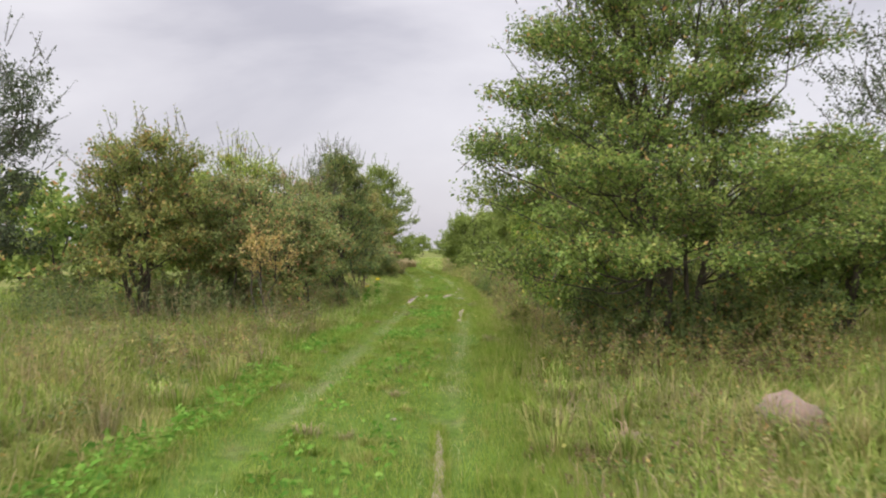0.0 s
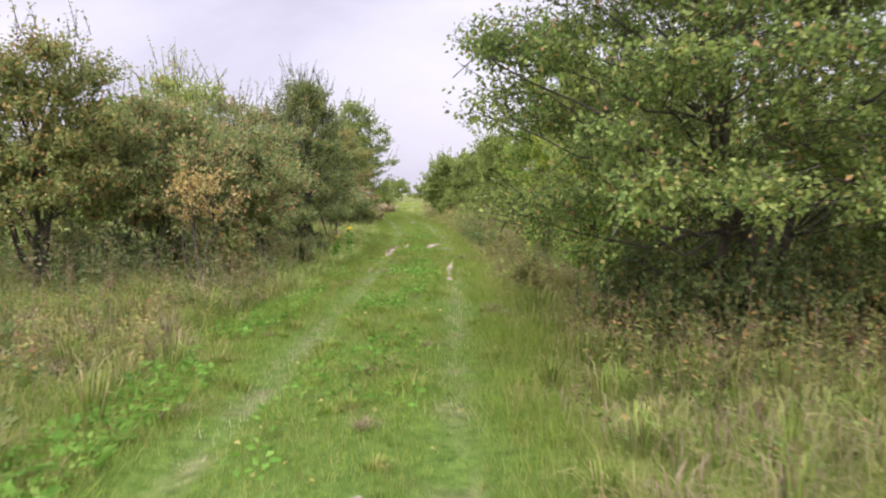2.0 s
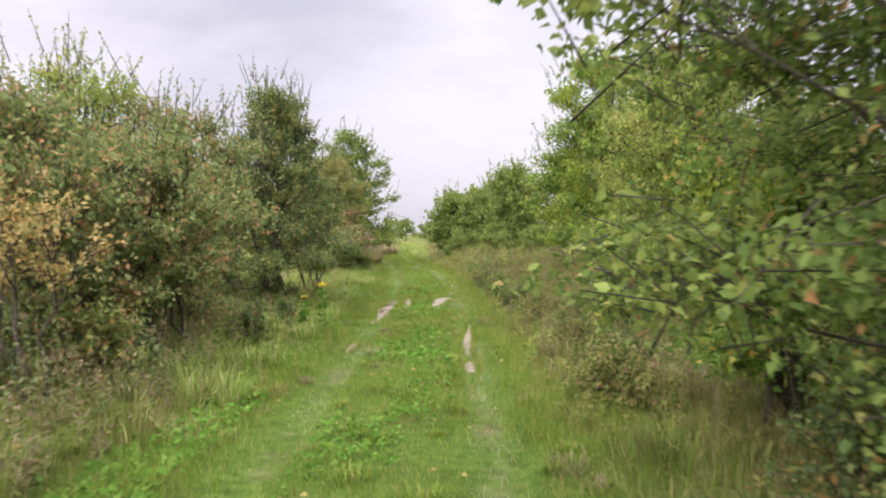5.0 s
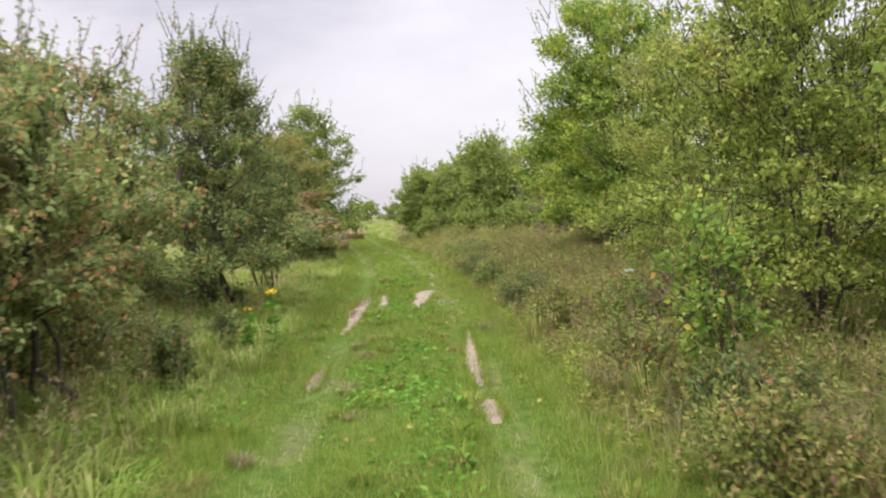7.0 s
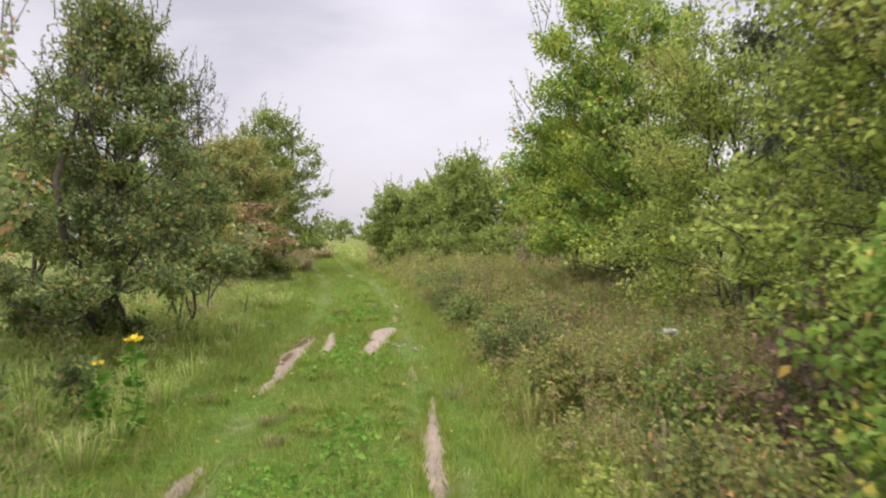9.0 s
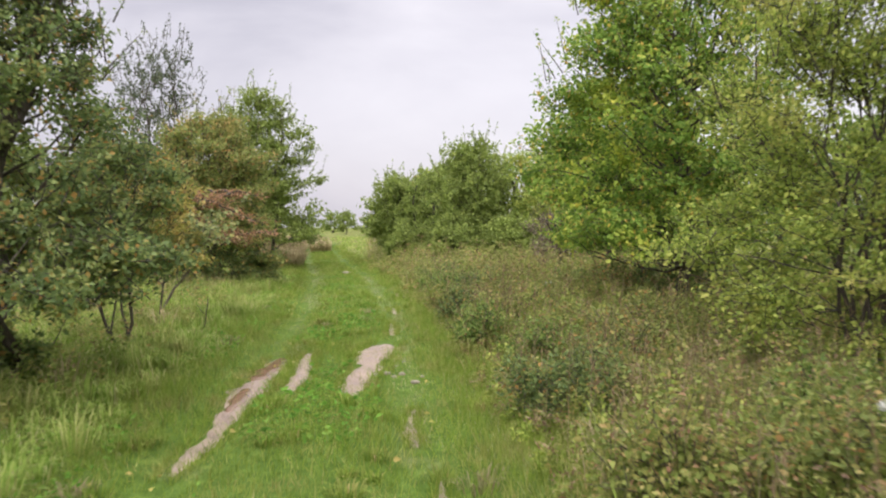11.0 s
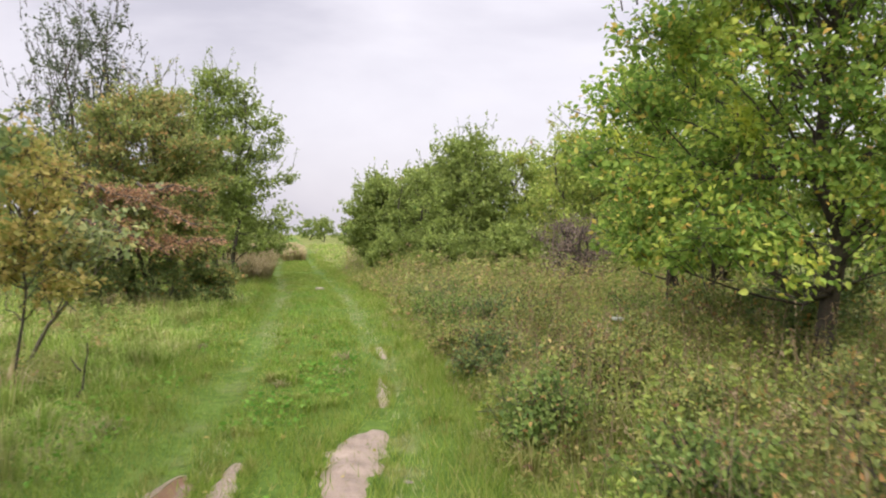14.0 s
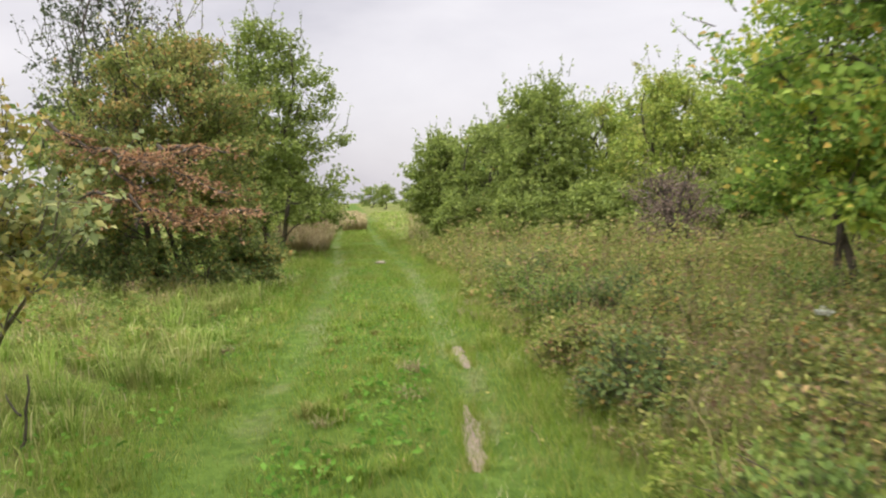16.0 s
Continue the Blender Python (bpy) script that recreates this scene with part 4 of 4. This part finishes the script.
    # tussocks: blades fanning out from one root
    for x0, x1, y0, y1, dens, mat, nm, lb in ((-5.0, -1.5, 15.0, 36.0, 6.0, FRESH, "grass_tussock_field", "lumpy fresh green grass tussocks beside the track"), (-4.5, -2.2, 16.0, 36.0, 0.5, HAY, "dry_tussock_field", "pale yellowing grass tufts beside the track"), (-6.0, -1.8, 2.0, 16.0, 2.0, FRESH, "grass_tussock_field", "lumpy fresh green grass tussocks in the meadow"), (1.5, 6.0, 3.0, 9.0, 1.4, FRESH, "grass_tussock_field", "lumpy fresh green grass tussocks in the meadow"), (-5.0, -1.7, 2.0, 16.0, 2.0, MEADOW, "grass_tussock_field", "lumpy green grass tussocks beside the track"), (1.5, 5.5, 2.0, 8.0, 0.9, STRAW, "dry_tussock_field", "lumpy straw-coloured grass tussocks beside the track"),
                                              (-5.0, -1.8, 2.0, 16.0, 1.2, STRAW, "dry_tussock_field", "lumpy straw-coloured grass tussocks beside the track"), (1.5, 5.0, 2.0, 33.0, 1.8, MEADOW, "grass_tussock_field", "lumpy green grass tussocks beside the track"),
                                              (-1.5, 1.5, 2.0, 34.0, 2.6, TURF, "turf_tussock_field", "small uneven grass tufts on the track"), (-1.5, 1.5, 2.0, 34.0, 0.45, STRAW, "turf_tussock_field", "small dry grass tufts on the track"), (1.7, 5.0, 15.0, 33.0, 3.0, STRAW, "dry_tussock_field", "lumpy straw-coloured grass tussocks among weeds"), (-3.4, 0.9, 63.0, 100.0, 6.0, HAY, "dry_tussock_field", "pale straw-coloured tall grass at the track's end"), (-2.6, -1.1, 46.0, 64.0, 5.0, HAY, "dry_tussock_field", "pale straw-coloured tall grass beside the track")):
        a, x, y = scatter(x0, x1, y0, y1, dens, rng)
        keep = off_mud(x, y) & (np.abs(np.abs(a) - 0.77) > 0.24) & (((x - 3.4) / 1.9) ** 2 + ((y - 10.9) / 2.2) ** 2 > 1)
        a, x, y = a[keep], x[keep], y[keep]
        per = 60
        idx = np.repeat(np.arange(len(a)), per)
        m = len(idx)
        size = rng.uniform(0.6, 1.5, len(a))[idx]
        q, r = rng.uniform(0, 6.283, m), rng.uniform(0, 1, m) ** 0.6
        px, py = x[idx] + np.cos(q) * r * 0.09 * size, y[idx] + np.sin(q) * r * 0.09 * size
        hgt = rng.uniform(0.16, 0.34, m) * size * (0.3 if x1 < 1.6 and x0 > -1.6 else 1.0) * (1.7 if y0 >= 46 else 0.85 if mat is FRESH else 1.0)
        p = np.stack([px, py, ground_z(px, py) - 0.01], -1)
        out = np.stack([np.cos(q), np.sin(q), np.zeros(m)], -1)
        s = np.stack([-np.sin(q), np.cos(q), np.zeros(m)], -1) * (0.02 if y0 >= 46 else 0.005)
        mid = p + out * (hgt * r * 0.35)[:, None] + np.array([0, 0, 1.0]) * (hgt * 0.75)[:, None]
        tip = p + out * (hgt * (0.3 + r * 0.8))[:, None] + np.array([0, 0, 1.0]) * (hgt * rng.uniform(0.5, 1.05, m))[:, None]
        v = np.stack([p - s, p + s, mid + s * 0.9, mid - s * 0.9, tip], 1).reshape(-1, 3)
        k = np.arange(m)[:, None] * 5
        tagged(new(nm, mesh_of(nm, v, np.concatenate([k + [0, 1, 2], k + [0, 2, 3], k + [3, 2, 4]]), mat)), lb, "grass", kind="stuff")
    # tall dry stalks with seed heads
    for x0, x1, y0, y1, dens in ((-4.6, -1.6, 4.0, 20.0, 9), (1.6, 6.0, 5.0, 14.0, 5), (1.5, 6.0, 14.0, 40.0, 14), (-2.6, -1.0, 44.0, 66.0, 30)):
        a, x, y = scatter(x0, x1, y0, y1, dens, rng)
        n = len(a)
        p = np.stack([x, y, ground_z(x, y)], -1)
        tip = p + np.stack([rng.normal(size=n) * 0.12, rng.normal(size=n) * 0.12, rng.uniform(0.45, 0.95, n)], -1)
        v1, f1 = rods(p, tip, 0.003, 0.0015, rng)
        idx = np.repeat(np.arange(n), 7)
        t = rng.uniform(0.78, 1.02, len(idx))[:, None]
        d = unit(unit(tip - p)[idx] + rng.normal(size=(len(idx), 3)) * 0.35)
        v2, f2 = leaves(p[idx] + (tip - p)[idx] * t, d, rng.uniform(0.03, 0.06, len(idx)), 0.008, rng)
        tagged(new("tall_grass", mesh_of("tall_grass", v1, f1, STRAW)), "tall dry grass stalks", "grass", kind="stuff")
        tagged(new("seed_growth", mesh_of("seed_growth", v2, f2, SEED)), "brown seed heads on tall dry stalks", "grass", kind="stuff")


def herbs(label, x0, x1, y0, y1, dens, high, leaf, per, seed, material, gate=-0.2, tops=SEED, top_share=0.35):
    """A stand of leafy weeds: thin stems, leaves up the stem, some with brown heads."""
    rng = np.random.default_rng(seed)
    a, x, y = scatter(x0, x1, y0, y1, dens, rng)
    keep = soft_noise(x * 1.3, y * 1.3, seed) > gate + rng.normal(size=len(a)) * 0.2
    a, x, y = a[keep], x[keep], y[keep]
    n = len(a)
    edge = np.clip((np.abs(a) - 1.1) / 1.4, 0.25, 1)
    h = high * edge * rng.uniform(0.5, 1.15, n) * (1 + 0.25 * soft_noise(x * 0.7, y * 0.7, seed + 1.0))
    p = np.stack([x, y, ground_z(x, y)], -1)
    tip = p + np.stack([rng.normal(size=n) * 0.14 * h, rng.normal(size=n) * 0.14 * h, h], -1)
    v1, f1 = rods(p, tip, 0.003, 0.0015, rng)
    idx = np.repeat(np.arange(n), per)
    m = len(idx)
    t = rng.uniform(0.12, 1.0, m) ** 0.75
    q = rng.uniform(0, 6.283, m)
    d = unit(np.stack([np.cos(q), np.sin(q), rng.uniform(-0.25, 0.75, m)], -1))
    s = leaf * rng.uniform(0.6, 1.3, m) * (1.15 - 0.5 * t)
    base = p[idx] + (tip - p)[idx] * t[:, None] + d * rng.uniform(0, 0.10, m)[:, None] * h[idx][:, None]
    v2, f2 = leaves(base, d, s, s * rng.uniform(0.35, 0.6, m), rng, level=0.25)
    tagged(new("weed_growth", mesh_of("weed_growth", v1, f1, WEED)), "thin brown weed stems", "weeds", kind="stuff")
    tagged(new("weeds", mesh_of("weeds", v2, f2, material)), label, "weeds", kind="stuff")
    top = np.where(rng.uniform(size=n) < top_share)[0]
    idx = np.repeat(top, 12)
    m = len(idx)
    d = unit(rng.normal(size=(m, 3)) + [0, 0, 0.6])
    v3, f3 = leaves(tip[idx] + rng.normal(size=(m, 3)) * 0.025, d, rng.uniform(0.02, 0.045, m), 0.014, rng)
    tagged(new("seed_growth", mesh_of("seed_growth", v3, f3, tops)), "small heads on top of weeds", "weeds", kind="stuff")


grow_grass()
herbs("knee-high green and browning leafy weeds", 1.35, 5.0, 14.0, 33.0, 36, 0.62, 0.050, 31, 61, WEED, -0.2, SEED, 0.28)
herbs("patches of fresh green nettles among browning weeds", 1.4, 5.0, 15.0, 33.0, 26, 0.56, 0.065, 24, 69, WILLOW, 0.25, SEED, 0.1)
herbs("patches of pinkish-brown dead weeds", 1.5, 5.2, 15.0, 33.0, 9, 0.6, 0.045, 22, 70, WITHERED, 0.42, HAY, 0.5)
herbs("tall grey-green weeds under the hedge", -9.0, -3.4, 12.5, 18.5, 14, 0.9, 0.075, 22, 59, SAGE, -0.5)
herbs("knee-high green and browning leafy weeds", 5.0, 10.0, 14.0, 36.0, 10, 0.8, 0.10, 22, 62, WEED)
herbs("knee-high green and browning leafy weeds", 1.3, 8.0, 33.0, 48.0, 10, 0.85, 0.11, 22, 63, WEED)
herbs("low green weeds under the hedge", -5.5, -1.9, 9.0, 34.0, 11, 0.42, 0.075, 18, 64, WEED, 0.0)
herbs("dull green weeds under a tall tree", 1.9, 6.2, 8.2, 12.5, 18, 0.5, 0.06, 22, 65, OLIVE, -0.6)
herbs("tall grey-green weeds under the hedge", -4.6, -1.9, 13.0, 18.6, 15, 0.85, 0.06, 22, 66, SAGE, -0.1)
herbs("dark green nettles in patches of the meadow", -7.0, -1.9, 3.0, 13.0, 13, 0.42, 0.07, 22, 55, DARK, 0.1, SEED, 0.1)
herbs("green leafy weeds in patches of the meadow", 1.5, 6.5, 3.0, 9.0, 12, 0.36, 0.06, 20, 56, GREEN, 0.0, SEED, 0.2)
herbs("dark green leafy weeds beside the track", -4.5, -1.9, 18.0, 34.0, 10, 0.36, 0.07, 20, 57, GREEN, 0.25, SEED, 0.1)
for k, (x, y, h, r) in enumerate([(1.75, 17.4, 0.6, 0.5), (2.1, 18.6, 0.75, 0.5), (1.7, 20.3, 0.6, 0.5), (1.75, 22.4, 0.65, 0.55), (2.6, 23.6, 0.75, 0.6), (1.55, 25.9, 0.6, 0.5), (2.1, 26.6, 0.75, 0.6), (1.65, 28.3, 0.6, 0.5), (2.4, 29.8, 0.8, 0.7), (1.7, 31.6, 0.7, 0.6), (3.1, 32.6, 0.85, 0.8), (1.9, 34.8, 0.8, 0.7), (3.4, 25.2, 0.8, 0.6), (2.9, 21.0, 0.7, 0.5), (1.5, 14.9, 0.55, 0.4), (1.95, 15.9, 0.6, 0.45), (2.7, 27.6, 0.75, 0.6), (2.0, 24.4, 0.6, 0.5), (3.3, 29.0, 0.7, 0.6), (2.2, 31.2, 0.75, 0.6), (2.6, 25.6, 0.6, 0.5), (3.9, 30.4, 0.8, 0.6), (1.45, 29.6, 0.5, 0.4), (2.9, 18.4, 0.7, 0.5), (2.4, 20.2, 0.65, 0.5), (1.6, 33.4, 0.6, 0.5), (2.5, 33.8, 0.7, 0.6)]):
    make_tree("bramble", "low leafy green bramble clump at the track's edge", "bramble", x, y, h, r, 0.0, (OLIVE, GREEN, WEED, DARK)[k % 4], 300 + k, 5, 11, 420, 13, 0.040, 0, group="brambles along the track", stem_r=0.008, bark=BARK)


herbs("dead rust-brown undergrowth at a tree's foot", 2.3, 5.5, 8.9, 12.3, 18, 0.22, 0.055, 18, 67, WITHERED, -1.5, SEED, 0.1)
herbs("patches of reddish-brown withered meadow plants", -6.5, -1.9, 3.0, 14.0, 14, 0.32, 0.04, 22, 53, WITHERED, 0.35, SEED, 0.3)
herbs("patches of reddish-brown withered meadow plants", 1.4, 6.5, 3.0, 9.5, 11, 0.3, 0.04, 22, 54, WITHERED, 0.35, HAY, 0.3)
herbs("dry straw weeds at the hedge's foot", -2.9, -1.8, 12.5, 16.0, 26, 0.6, 0.07, 14, 68, STRAW, -0.6)


# ---- single plants ----
def flower_plant(x, y, high, seed, label, petals, petal_mat, leaf_mat, leaf=0.11, heads=1, head_r=0.06):
    rng = np.random.default_rng(seed)
    root = new("flower")
    root.location = (x, y, float(ground_z(x, y)))
    tagged(root, label, "flower")
    for k in range(heads):
        q = rng.uniform(0, 6.28)
        top = np.array([math.cos(q) * 0.09 * k, math.sin(q) * 0.09 * k, high * (1 - 0.22 * k)])
        v, f = tube(bent((0, 0, 0), top, rng, 0.05, 6), np.linspace(0.008, 0.005, 6), 5)
        part("stem", mesh_of("stem", v, f, leaf_mat, True), root)
        a = np.linspace(0, 6.283, petals, endpoint=False)
        d = unit(np.stack([np.cos(a), np.sin(a) * 0.8 - 0.2, np.full(petals, 0.45)], -1) + rng.normal(size=(petals, 3)) * 0.12)
        v, f = leaves(top + d * 0.01, d, head_r, head_r * 0.5, rng, 0.05)
        blossom = part("blossom", mesh_of("blossom", v, f, petal_mat), root)
        v, f = tube([top, top + [0, -0.004, 0.014], top + [0, -0.006, 0.02]], [0.016, 0.014, 0.002], 8)
        part("flower_centre", mesh_of("flower_centre", v, f, SEED, True), blossom, "brown flower centre")
    n = 60
    t = rng.uniform(0.05, 0.9, n)
    q = rng.uniform(0, 6.28, n)
    d = unit(np.stack([np.cos(q), np.sin(q), rng.uniform(-0.1, 0.6, n)], -1))
    s = leaf * rng.uniform(0.6, 1.2, n)
    v, f = leaves(np.stack([np.zeros(n), np.zeros(n), t * high], -1), d, s, s * 0.5, rng)
    part("foliage", mesh_of("foliage", v, f, leaf_mat), root)


flower_plant(-1.67, 19.6, 0.74, 71, "single yellow blossom on a pale green leafy plant", 14, PETAL, LUSH, heads=1, head_r=0.07)
flower_plant(-1.95, 19.7, 0.55, 72, "small yellow blossom on a pale green leafy plant", 12, PETAL, LUSH, heads=1, head_r=0.05)
flower_plant(2.3, 19.6, 0.68, 73, "white flat blossom head among brown weeds", 40, UMBEL, WEED, heads=1, head_r=0.06)
flower_plant(3.0, 28.6, 0.6, 74, "white flat blossom head among brown weeds", 36, UMBEL, WEED, heads=1, head_r=0.07)
make_tree("bush", "small dark green leafy shrub in the grass", "bush", -2.5, 18.6, 0.65, 0.3, 0.05, DARK, 75, 4, 6, 110, 12, 0.06, 4, group=RB, stem_r=0.012)
make_tree("bush", "small dark green leafy shrub in the grass", "bush", -2.4, 20.6, 0.5, 0.3, 0.05, DARK, 76, 4, 6, 110, 12, 0.06, 4, group=RB, stem_r=0.012)


def dry_stalk(x, y, high, seed):
    rng = np.random.default_rng(seed)
    ps = [tube(bent((0, 0, 0), (0.1, 0, high), rng, 0.05, 6), np.linspace(0.012, 0.006, 6), 5), tube(bent((0.05, 0, high * 0.5), (-0.06, 0.05, high * 0.75), rng, 0.05, 5), np.linspace(0.008, 0.004, 5), 5)]
    v, f = joined(ps)
    ob = new("dry_stalk", mesh_of("dry_stalk", v, f, BARK, True))
    ob.location = (x, y, float(ground_z(x, y)) - 0.01)
    tagged(ob, "bare dark dead stalk standing in grass", "stalk")


dry_stalk(-2.25, 28.0, 0.5, 81)


# a dead rust-coloured bough hanging low on the dome tree: flat drooping sprays
def dead_bough():
    rng = np.random.default_rng(91)
    root = new("dead_branch")
    root.location = (-3.25, 34.3, -0.1)
    tagged(root, "dead rust-brown bough drooping from a dome tree", "branch")
    for a, b, n in (((-1.9, 0.6, 2.95), (0.1, -0.5, 2.15), 60), ((-1.5, 0.5, 2.55), (0.9, -0.5, 1.75), 90), ((-0.9, 0.6, 2.2), (1.35, -0.3, 1.5), 90), ((-0.3, 0.7, 2.5), (0.9, -0.2, 2.3), 40), ((-1.6, 0.4, 1.9), (0.4, -0.6, 1.35), 50)):
        line = bent(a, b, rng, 0.07, 9)
        v, f = tube(line, np.linspace(0.035, 0.010, 9), 6)
        limb = part("limb", mesh_of("limb", v, f, BARK, True), root)
        t = rng.uniform(0.1, 1, n)
        p = np.stack([np.interp(t, np.linspace(0, 1, 9), line[:, k]) for k in range(3)], -1)
        way = unit(rng.normal(size=(n, 3)) * [0.8, 0.8, 0.16] + [0.55, -0.35, -0.22])
        size = rng.uniform(0.2, 0.6, n)
        v, f = rods(p, p + way * size[:, None], 0.006, 0.002, rng)
        part("brushwood", mesh_of("brushwood", v, f, BARK), limb, kind="stuff")
        idx = np.repeat(np.arange(n), 9)
        m = len(idx)
        q = p[idx] + way[idx] * (size[idx] * rng.uniform(0.1, 1, m))[:, None] + rng.normal(size=(m, 3)) * 0.025
        v, f = leaves(q, unit(way[idx] + rng.normal(size=(m, 3)) * 0.6), rng.uniform(0.04, 0.085, m), 0.035, rng)
        part("foliage", mesh_of("foliage", v, f, RUST), limb, "dry rust-coloured leaves", kind="stuff")


dead_bough()

def fallen_leaves():
    rng = np.random.default_rng(95)
    n = 420
    y = rng.uniform(4, 34, n)
    x = path_x(y) + rng.normal(size=n) * 2.2
    z = ground_z(x, y) + np.where(np.abs(x - path_x(y)) < 1.5, rng.uniform(0.03, 0.08, n), rng.uniform(0.15, 0.4, n))
    q = rng.uniform(0, 6.28, n)
    d = unit(np.stack([np.cos(q), np.sin(q), rng.normal(size=n) * 0.25], -1))
    s = rng.uniform(0.03, 0.06, n)
    v, f = leaves(np.stack([x, y, z], -1), d, s, s * 0.7, rng)
    tagged(new("leaf_litter", mesh_of("leaf_litter", v, f, YELLOW)), "scattered yellow fallen leaves in the grass", "leaves", kind="stuff")


fallen_leaves()


def brown_litter():
    rng = np.random.default_rng(96)
    n = 5200
    q, r = rng.uniform(0, 6.283, n), np.sqrt(rng.uniform(0, 1, n))
    x, y = 3.4 + np.cos(q) * r * 2.1, 10.9 + np.sin(q) * r * 2.4
    a = rng.uniform(0, 6.283, n)
    d = unit(np.stack([np.cos(a), np.sin(a), rng.normal(size=n) * 0.3], -1))
    s = rng.uniform(0.04, 0.09, n)
    v, f = leaves(np.stack([x, y, ground_z(x, y) + rng.uniform(0.0, 0.05, n)], -1), d, s, s * 0.7, rng)
    tagged(new("leaf_litter", mesh_of("leaf_litter", v, f, WITHERED)), "brown fallen leaves covering the ground under a tree", "leaves", kind="stuff")


brown_litter()


def boulder_grass():
    rng = np.random.default_rng(97)
    n = 420
    q, r = rng.uniform(0, 6.283, n), rng.uniform(0.24, 0.5, n)
    x, y = 2.7 + np.cos(q) * r, 5.95 + np.sin(q) * r
    grass_layer("meadow_grass", "long grass leaning over a boulder", rng, x, x, y, rng.uniform(0.16, 0.42, n), rng.uniform(0.006, 0.011, n), rng.uniform(0.3, 1.1, n), STRAW)


boulder_grass()

# ---- distance: hedges and woods ----
far_a = make_tree("tree", "distant rounded green tree in a hedge", "tree", 15.5, 44.0, 5.2, 2.6, 0.1, FAR, 201, 3, 12, 300, 11, 0.27, 12, "dome", group="distant hedge trees")
far_b = make_tree("tree", "distant rounded green tree in a hedge", "tree", -14.0, 26.0, 4.3, 2.4, 0.1, GREEN, 202, 3, 12, 300, 11, 0.25, 12, "dome", group="distant hedge trees")
far_rng = random.Random(5)
SPOTS = [(-18, 24, 0.9), (-11.5, 29, 0.85), (-10, 38, 1.0), (-9.5, 46, 1.1), (-22, 33, 1.0), (-15, 41, 1.1), (-27, 26, 1.1), (-6.8, 52, 1.0), (-8.5, 60, 1.1), (-11, 70, 1.2), (-8.2, 24.5, 0.85), (-9.5, 19.5, 0.7), (-13, 19, 0.7),
         (11.5, 20, 1.0), (13.5, 27, 1.1), (12.0, 34, 1.0), (16, 37, 1.1), (19, 30, 1.2), (12.5, 14, 0.9), (15, 10, 1.0), (18, 19, 1.2), (3.4, 58, 1.0), (3.0, 67, 0.9), (2.0, 80, 0.9), (5.5, 64, 1.2), (9.5, 54, 1.2), (14, 52, 1.2), (20, 46, 1.2), (24, 38, 1.2), (10.5, 9.0, 0.8), (9.0, 38.5, 0.85)]
for k, (x, y, s) in enumerate(SPOTS):
    copy_thing((far_a, far_b)[k % 2], pose(x, y, float(ground_z(x, y)), 0, 0, far_rng.uniform(0, 360)) @ Matrix.Diagonal((s * far_rng.uniform(0.9, 1.1), s * far_rng.uniform(0.9, 1.1), s, 1)))
for k in range(38):
    q = far_rng.uniform(-70, 70) if k > 16 else far_rng.uniform(-13, 8)
    r = far_rng.uniform(105, 190)
    x, y = math.sin(radians(q)) * r, 20 + math.cos(radians(q)) * r
    if abs(x - float(path_x(y))) < 4.0 and r < 140:
        continue
    s = far_rng.uniform(0.8, 1.3)
    copy_thing((far_a, far_b)[k % 2], pose(x, y, 0, 0, 0, far_rng.uniform(0, 360)) @ Matrix.Diagonal((s * 1.3, s * 1.3, s, 1)))
# closing the place behind the walker
for x, y in ((-14, -14), (-8, -20), (-2, -26), (5, -22), (10, -12), (14, -4), (-15, -4), (-14, 6)):
    copy_thing((far_a, far_b)[(x + y) % 2], pose(x, y, 0, 0, 0, x * 37) @ Matrix.Diagonal((1.1, 1.1, 1.1, 1)))
